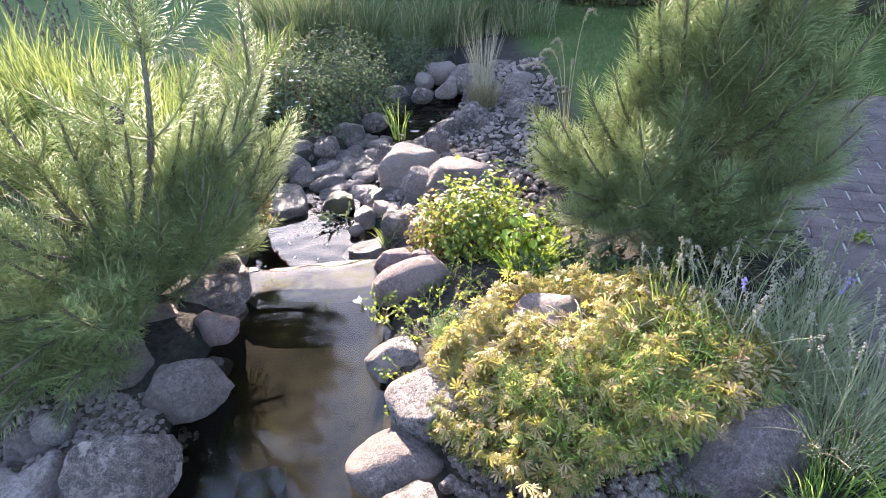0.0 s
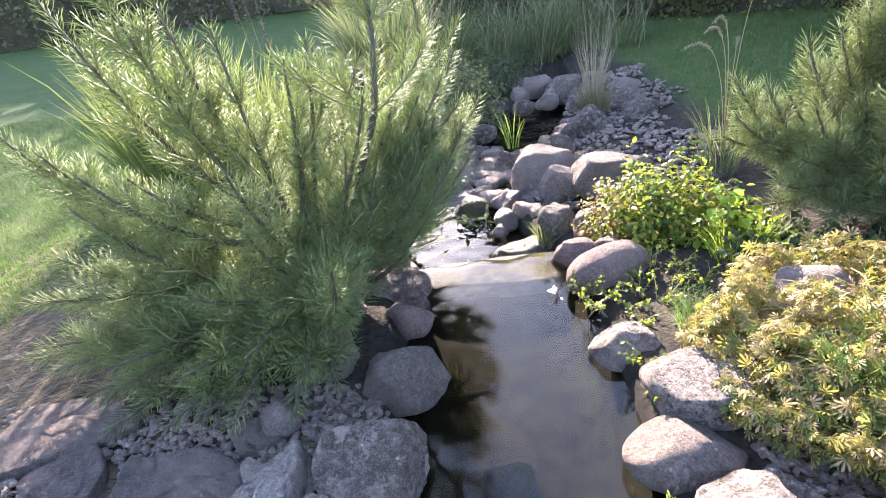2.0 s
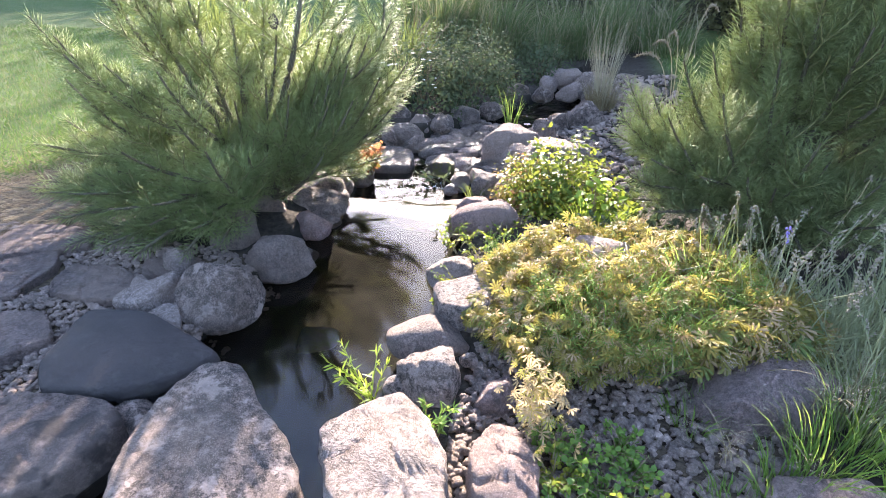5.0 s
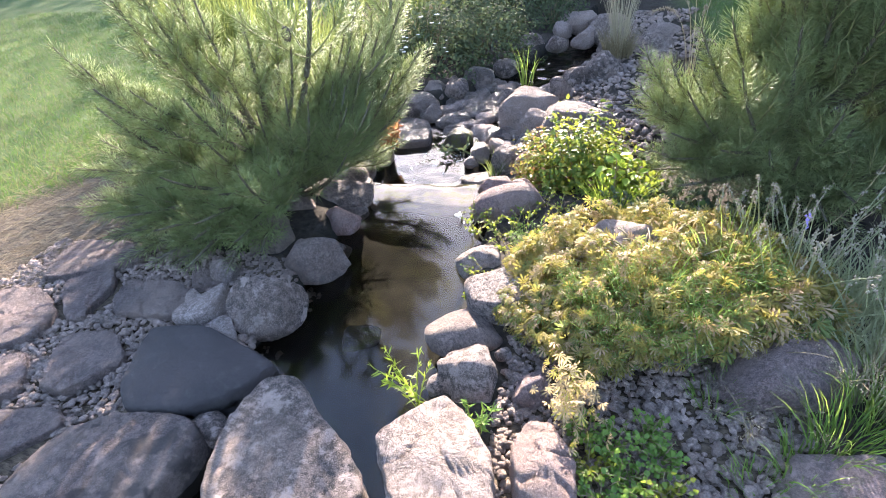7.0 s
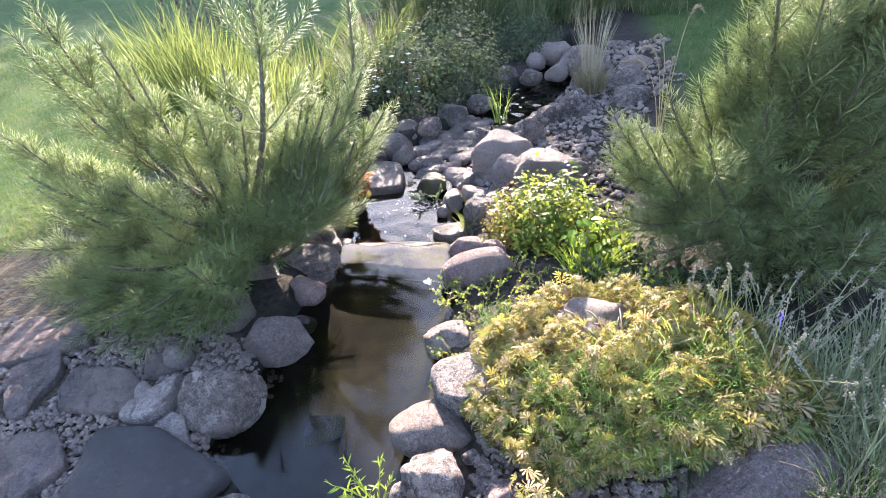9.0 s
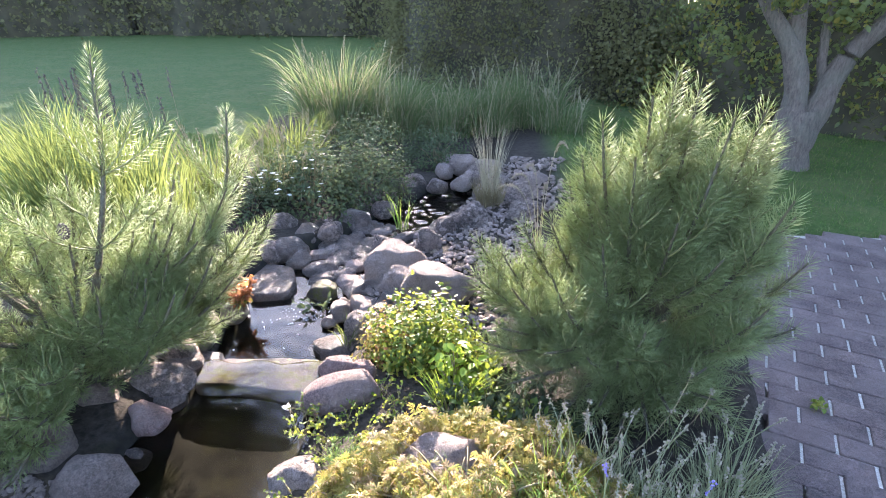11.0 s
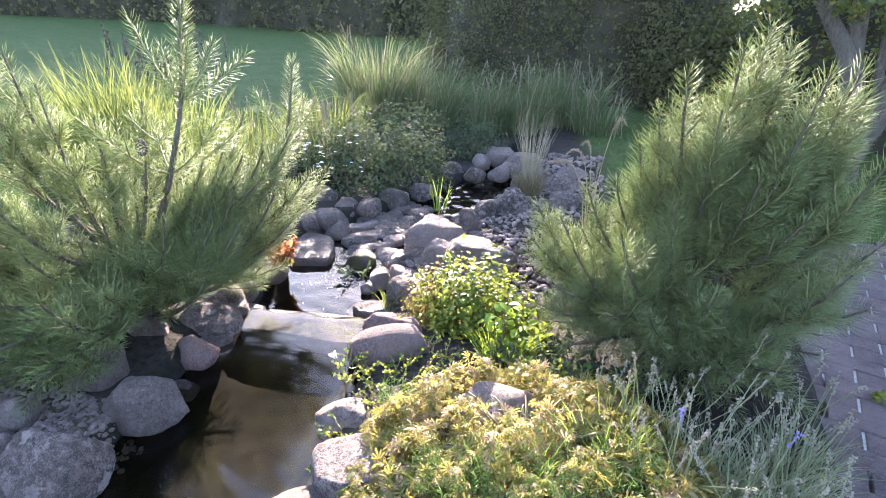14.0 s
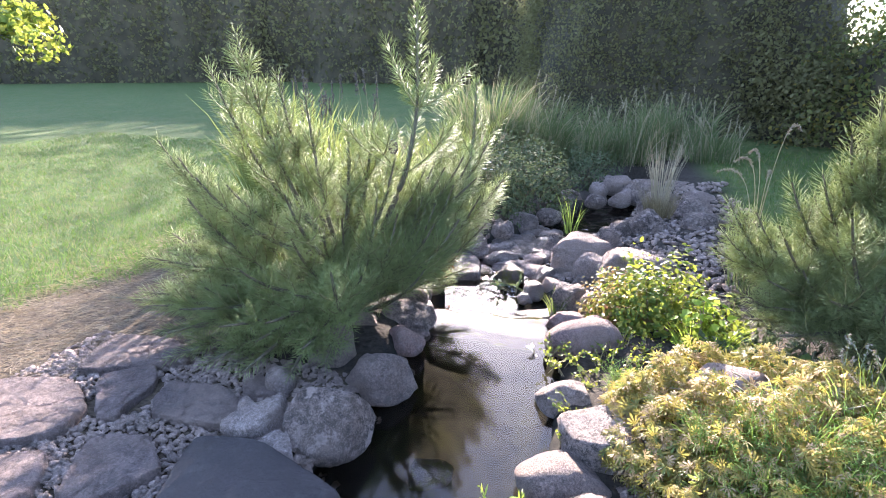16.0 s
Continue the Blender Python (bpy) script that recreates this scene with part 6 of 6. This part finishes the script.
def lawn_tree():
    """A young tree out on the lawn; only its lit lower leaves come into view."""
    r = np.random.default_rng(195)
    root = holder("young_tree", "young lawn tree with sunlit yellowish leaves", "tree", (-7.85, 4.12, 0.12))
    add("trunk", set_mesh("trunk", *limb_tube([(0, 0, -0.1), (0.03, 0, 0.8), (0.0, 0.02, 1.7), (0.05, 0, 2.9)], [0.08, 0.065, 0.05, 0.02], 9, 0.004, 3), TREE_BARK, True), root)
    centres, radii = [], []
    for k in range(9):
        a = 2 * np.pi * k / 9 + 0.3
        s = np.array([0.02, 0, 1.3 + 0.15 * k])
        e = s + np.array([math.cos(a) * 0.95, math.sin(a) * 0.95, 0.25 + r.uniform(-0.2, 0.3)])
        add("branch", set_mesh("branch", *limb_tube([s, (s + e) / 2 + (0, 0, 0.1), e], [0.025, 0.016, 0.006], 6), TREE_BARK, True), root)
        for _ in range(3):
            centres.append(s + (e - s) * r.uniform(0.5, 1.05) + r.normal(0, 0.14, 3))
            radii.append(r.uniform(0.22, 0.38))
    v, f = leaf_cloud(r, centres, radii, 170, 0.085)
    add("crown", set_mesh("crown", v, f, BUSH), root, "yellow-green backlit leaves", "stuff")


lawn_tree()


def hedge(label, points, height, thick, seed, leaves, size, material=HEDGE, name="hedge", wobble=0.25):
    """A hedge along points: an uneven core coloured dark as inner shade, with leaf clumps over it."""
    r = np.random.default_rng(seed)
    pts = np.array(points, float)
    seg = np.linalg.norm(np.diff(pts, axis=0), axis=1)
    cum = np.concatenate([[0], np.cumsum(seg)])
    n = max(24, int(cum[-1] / 0.4))
    s = np.linspace(0, cum[-1], n)
    cx, cy = np.interp(s, cum, pts[:, 0]), np.interp(s, cum, pts[:, 1])
    tx, ty = np.gradient(cx), np.gradient(cy)
    l = np.hypot(tx, ty)
    nx, ny = -ty / l, tx / l
    gz = land(cx, cy)
    prof = [(-1.0, 0.0), (-1.05, 0.35), (-0.95, 0.7), (-0.55, 0.95), (0.0, 1.0), (0.55, 0.95), (1.0, 0.6), (1.0, 0.0)]
    vs = []
    hs = np.interp(s, cum, height) * (1 + wobble * np.array([noise.noise((a * 0.35, seed, 0)) for a in s]))
    for k, (u, w) in enumerate(prof):
        off = np.array([noise.noise((a * 0.9, k * 2.0, seed)) for a in s]) * thick * 0.42
        vs.append(np.stack([cx + nx * (u * thick + off), cy + ny * (u * thick + off), gz - 0.05 + w * hs * 0.95], 1))
    v = np.stack(vs, 1)
    m = len(prof)
    i = np.arange(n * m).reshape(n, m)
    f = np.stack([i[:-1, :-1], i[1:, :-1], i[1:, 1:], i[:-1, 1:]], -1).reshape(-1, 4)
    root = holder(name, label, name.replace("_", " "), (float(cx[n // 2]), float(cy[n // 2]), 0))
    o = np.array([cx[n // 2], cy[n // 2], 0])
    # plain dark sheet: the shade between the leaves, put in as colour
    add("core", set_mesh("core", v.reshape(-1, 3) - o, f, HEDGE_SHADE, True), root, "dark twiggy inside")
    a = r.uniform(0, n - 1.001, leaves)
    b = r.uniform(0, m - 1.001, leaves)
    ia, ib = a.astype(int), b.astype(int)
    fa, fb = (a - ia)[:, None], (b - ib)[:, None]
    p = (v[ia, ib] * (1 - fa) + v[ia + 1, ib] * fa) * (1 - fb) + (v[ia, ib + 1] * (1 - fa) + v[ia + 1, ib + 1] * fa) * fb
    p = p + r.normal(0, thick * 0.22, (leaves, 3)) + unit(p - v[ia].mean(1)) * (thick * 0.45 * np.sin(a * 1.9 + seed) * np.sin(b * 2.7 + a * 0.8))[:, None]
    nn = random_dirs(r, leaves, 0.2)
    t = r.normal(size=(leaves, 3))
    t = unit(t - (t * nn).sum(1, keepdims=True) * nn)
    lv, lf = oval_leaves(p - o, nn, t, size * r.uniform(0.6, 1.4, leaves), 0.6)
    add("foliage", set_mesh("foliage", lv, lf, material), root, kind="stuff")


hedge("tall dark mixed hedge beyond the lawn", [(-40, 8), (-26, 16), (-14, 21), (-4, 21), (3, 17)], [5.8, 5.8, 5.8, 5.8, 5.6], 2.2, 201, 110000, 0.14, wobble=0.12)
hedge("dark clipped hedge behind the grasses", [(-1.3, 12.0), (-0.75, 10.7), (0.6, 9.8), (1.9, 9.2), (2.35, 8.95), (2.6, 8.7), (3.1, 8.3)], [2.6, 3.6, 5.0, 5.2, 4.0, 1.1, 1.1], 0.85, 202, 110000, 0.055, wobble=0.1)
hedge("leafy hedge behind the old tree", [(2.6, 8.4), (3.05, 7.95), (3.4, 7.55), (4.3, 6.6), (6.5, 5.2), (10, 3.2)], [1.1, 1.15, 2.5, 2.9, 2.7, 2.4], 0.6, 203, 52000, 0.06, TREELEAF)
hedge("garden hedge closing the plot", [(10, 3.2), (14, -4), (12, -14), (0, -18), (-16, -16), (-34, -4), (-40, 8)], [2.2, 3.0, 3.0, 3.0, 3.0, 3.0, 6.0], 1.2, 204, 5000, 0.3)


# ---- lawn blades ----
def lawn(label, seed, count, box, height, keep, near=False):
    """Short blades over the lawn, thicker towards the near edge where near is set."""
    r = np.random.default_rng(seed)
    n = count * 2
    if near:
        x = box[1] - (box[1] - box[0]) * r.uniform(0, 1, n) ** 1.8
        y = r.uniform(box[2], box[3], n)
    else:
        x, y = r.uniform(box[0], box[1], n), r.uniform(box[2], box[3], n)
    ok = r.uniform(0, 1, n) < keep(x, y)
    x, y = x[ok][:count], y[ok][:count]
    n = len(x)
    roots = np.stack([x, y, ground_height(x, y)], 1)
    h = height * r.uniform(0.5, 1.2, n)
    tips = roots + np.stack([r.normal(0, 0.5, n) * h, r.normal(0, 0.5, n) * h, h], 1)
    v, f = blades(roots, tips, np.stack([np.zeros(n), np.zeros(n), h * 0.1], 1), r.uniform(0.0028, 0.0055, n), 2, r)
    tagged(new("lawn_grass", set_mesh("lawn_grass", v, f, LAWN)), label, "lawn", kind="stuff")


lawn("sunlit short mown lawn grass", 301, 75000, (-7.5, -2.2, -0.5, 5.5), 0.034, lawn_share, True)
lawn("shaded short mown lawn grass by the tree", 302, 16000, (0.9, 5.0, 3.2, 7.0), 0.045, lawn_share)


def straw():
    r = np.random.default_rng(303)
    n = 22000
    x, y = r.uniform(-3.0, -1.75, n), r.uniform(-0.6, 2.2, n)
    ok = (x < -1.78 - 0.1 * np.sin(y * 5)) & (r.uniform(0, 1, n) < 1.1 - ease(-2.4, -2.9, x))
    x, y = x[ok], y[ok]
    n = len(x)
    roots = np.stack([x, y, ground_height(x, y) + r.uniform(0.002, 0.014, n)], 1)
    a = r.normal(0.5, 0.7, n)
    ln = r.uniform(0.02, 0.085, n)
    tips = roots + np.stack([np.cos(a) * ln, np.sin(a) * ln, r.normal(0.002, 0.006, n)], 1)
    v, f = blades(roots, tips, np.zeros((n, 3)) + (0, 0, 0.002), r.uniform(0.0022, 0.0048, n), 1, r)
    tagged(new("straw_litter", set_mesh("straw_litter", v, f, STRAW)), "raked dry straw and needle litter on soil", "straw", kind="stuff")


straw()


# ---- gravel and paving ----
gravel = holder("gravel_bed", "rounded grey river gravel between flagstones", "gravel", kind="stuff")
scatter_pebbles(gravel, 401, 5200, (-1.98, -0.70, -0.25, 0.98), lambda x, y: x < -0.72 - 0.25 * (y < 0.5), 0.029, 240, 0.006)
gravel2 = holder("gravel_patch", "grey angular gravel in front of the golden shrub", "gravel", kind="stuff")
scatter_pebbles(gravel2, 402, 2500, (0.02, 0.74, 0.10, 0.76), lambda x, y: True, 0.031, 240, 0.008)
gravel3 = holder("bank_gravel", "grey gravel and small stones on the far bank", "gravel", kind="stuff")
scatter_pebbles(gravel3, 403, 1500, (-0.30, 1.0, 2.1, 5.2), lambda x, y: x > -0.30 + 0.12 * (y - 2.4) and x < 0.60 + 0.14 * (y - 2.4) + 0.12 * math.sin(y * 5) + 0.06 * math.sin(y * 17 + x * 9), 0.055, 0, 0.01)


def paving():
    root = holder("paving", "purplish grey brick paving in running bond", "paving", (1.43, 1.62, 0.0), kind="structure")
    u, v = Vector((0.926, -0.377, 0)), Vector((0.377, 0.926, 0))
    bm = bmesh.new()
    bmesh.ops.create_cube(bm, size=1.0)
    bmesh.ops.scale(bm, vec=(0.1955, 0.0968, 0.05), verts=bm.verts)
    bmesh.ops.bevel(bm, geom=bm.edges[:], offset=0.003, segments=1, affect="EDGES")
    me = bpy.data.meshes.new("brick")
    bm.to_mesh(me)
    bm.free()
    me.materials.append(BRICK)
    r = np.random.default_rng(410)
    spots = []
    for j in range(-22, 34):
        for i in range(-10, 18):
            p = u * (0.206 * (i + 0.5 * (j % 2)) + 0.103) + v * (0.0995 * j - 0.05)
            x, y = p.x + 1.43, p.y + 1.62
            edge = 3.28 - 0.1 * math.sin(x * 1.9)
            if x > 1.26 + (y - 1.35) * 0.27 and y < edge and x < 4.3 and y > 0.0:
                spots.append((math.hypot(x - 1.8, y - 1.6), p))
    spots.sort(key=lambda s: s[0])
    rest = []
    for k, (_, p) in enumerate(spots):
        m = Matrix.Translation((p.x, p.y, -0.025 + r.normal(0, 0.0012))) @ pose(0, 0, 0, r.normal(0, 0.5), r.normal(0, 0.5), -22.15 + r.normal(0, 0.4))
        if k < 300:
            add("brick", me, root, at=m)
        else:
            rest.append(m)
    bm = bmesh.new()
    for m in rest:
        bm.from_mesh(me)
        bmesh.ops.transform(bm, matrix=m, verts=bm.verts[-len(me.vertices):])
    me2 = bpy.data.meshes.new("outer_bricks")
    bm.to_mesh(me2)
    bm.free()
    me2.materials.append(BRICK)
    add("outer_bricks", me2, root, kind="stuff")
    corners = [(1.20, 0.0), (4.35, 0.0), (4.35, 3.35), (2.6, 3.36), (1.75, 3.34)]
    bm = bmesh.new()
    f = bm.faces.new([bm.verts.new((x - 1.43, y - 1.62, -0.008)) for x, y in corners])
    ex = bmesh.ops.extrude_face_region(bm, geom=[f])
    bmesh.ops.translate(bm, vec=(0, 0, -0.06), verts=[e for e in ex["geom"] if isinstance(e, bmesh.types.BMVert)])
    me3 = bpy.data.meshes.new("joint_sand")
    bm.to_mesh(me3)
    bm.free()
    me3.materials.append(JOINT)
    add("joint_sand", me3, root, "pale sand in the joints")


paving()
sprig("small green weed growing in a brick joint", 1.62, 1.66, 0.0, 7, 0.03, 0.9, 0.02, BUSH, 420, name="joint_weed", aspect=0.7, per=6)

# ---- bubbles on the lower pool, white beads for glints at lip and riffle ----
bub = holder("bubbles", "white bubbles drifting on the lower pool", "bubbles", (-0.75, 2.2, LOW_Z), kind="stuff")
rb = np.random.default_rng(430)
bv = np.stack([rb.normal(0, 0.13, 26), rb.normal(0, 0.15, 26), np.full(26, 0.003)], 1)
# added white beads imitate sun sparkle along the lip and in the riffle
rip = np.concatenate([np.stack([rb.uniform(-0.78, -0.26, 150), np.full(150, 1.80) + rb.normal(0, 0.022, 150), np.zeros(150)], 1), np.stack([rb.normal(-0.62, 0.10, 90), rb.uniform(2.3, 2.5, 90), np.full(90, LOW_Z)], 1)])
rip[:150, 1] += 0.10 * (rip[:150, 0] + 0.55)
rip[:150, 2] = POOL_Z + (LOW_Z - POOL_Z) * ease(-0.065, 0.07, rip[:150, 1] - LIP_Y - 0.10 * (rip[:150, 0] + 0.55))
add("foam_specks", set_mesh("foam_specks", *bead(rb, rip - np.array([-0.75, 2.2, LOW_Z]) + (0, 0, 0.004), rb.uniform(0.0015, 0.0042, len(rip)), 0.6), BUBBLE_GLINT), bub, "white foam where the water spills", "stuff")
add("bubble_specks", set_mesh("bubble_specks", *bead(rb, bv, rb.uniform(0.003, 0.007, 26), 0.6), BUBBLE_GLINT), bub, kind="stuff")
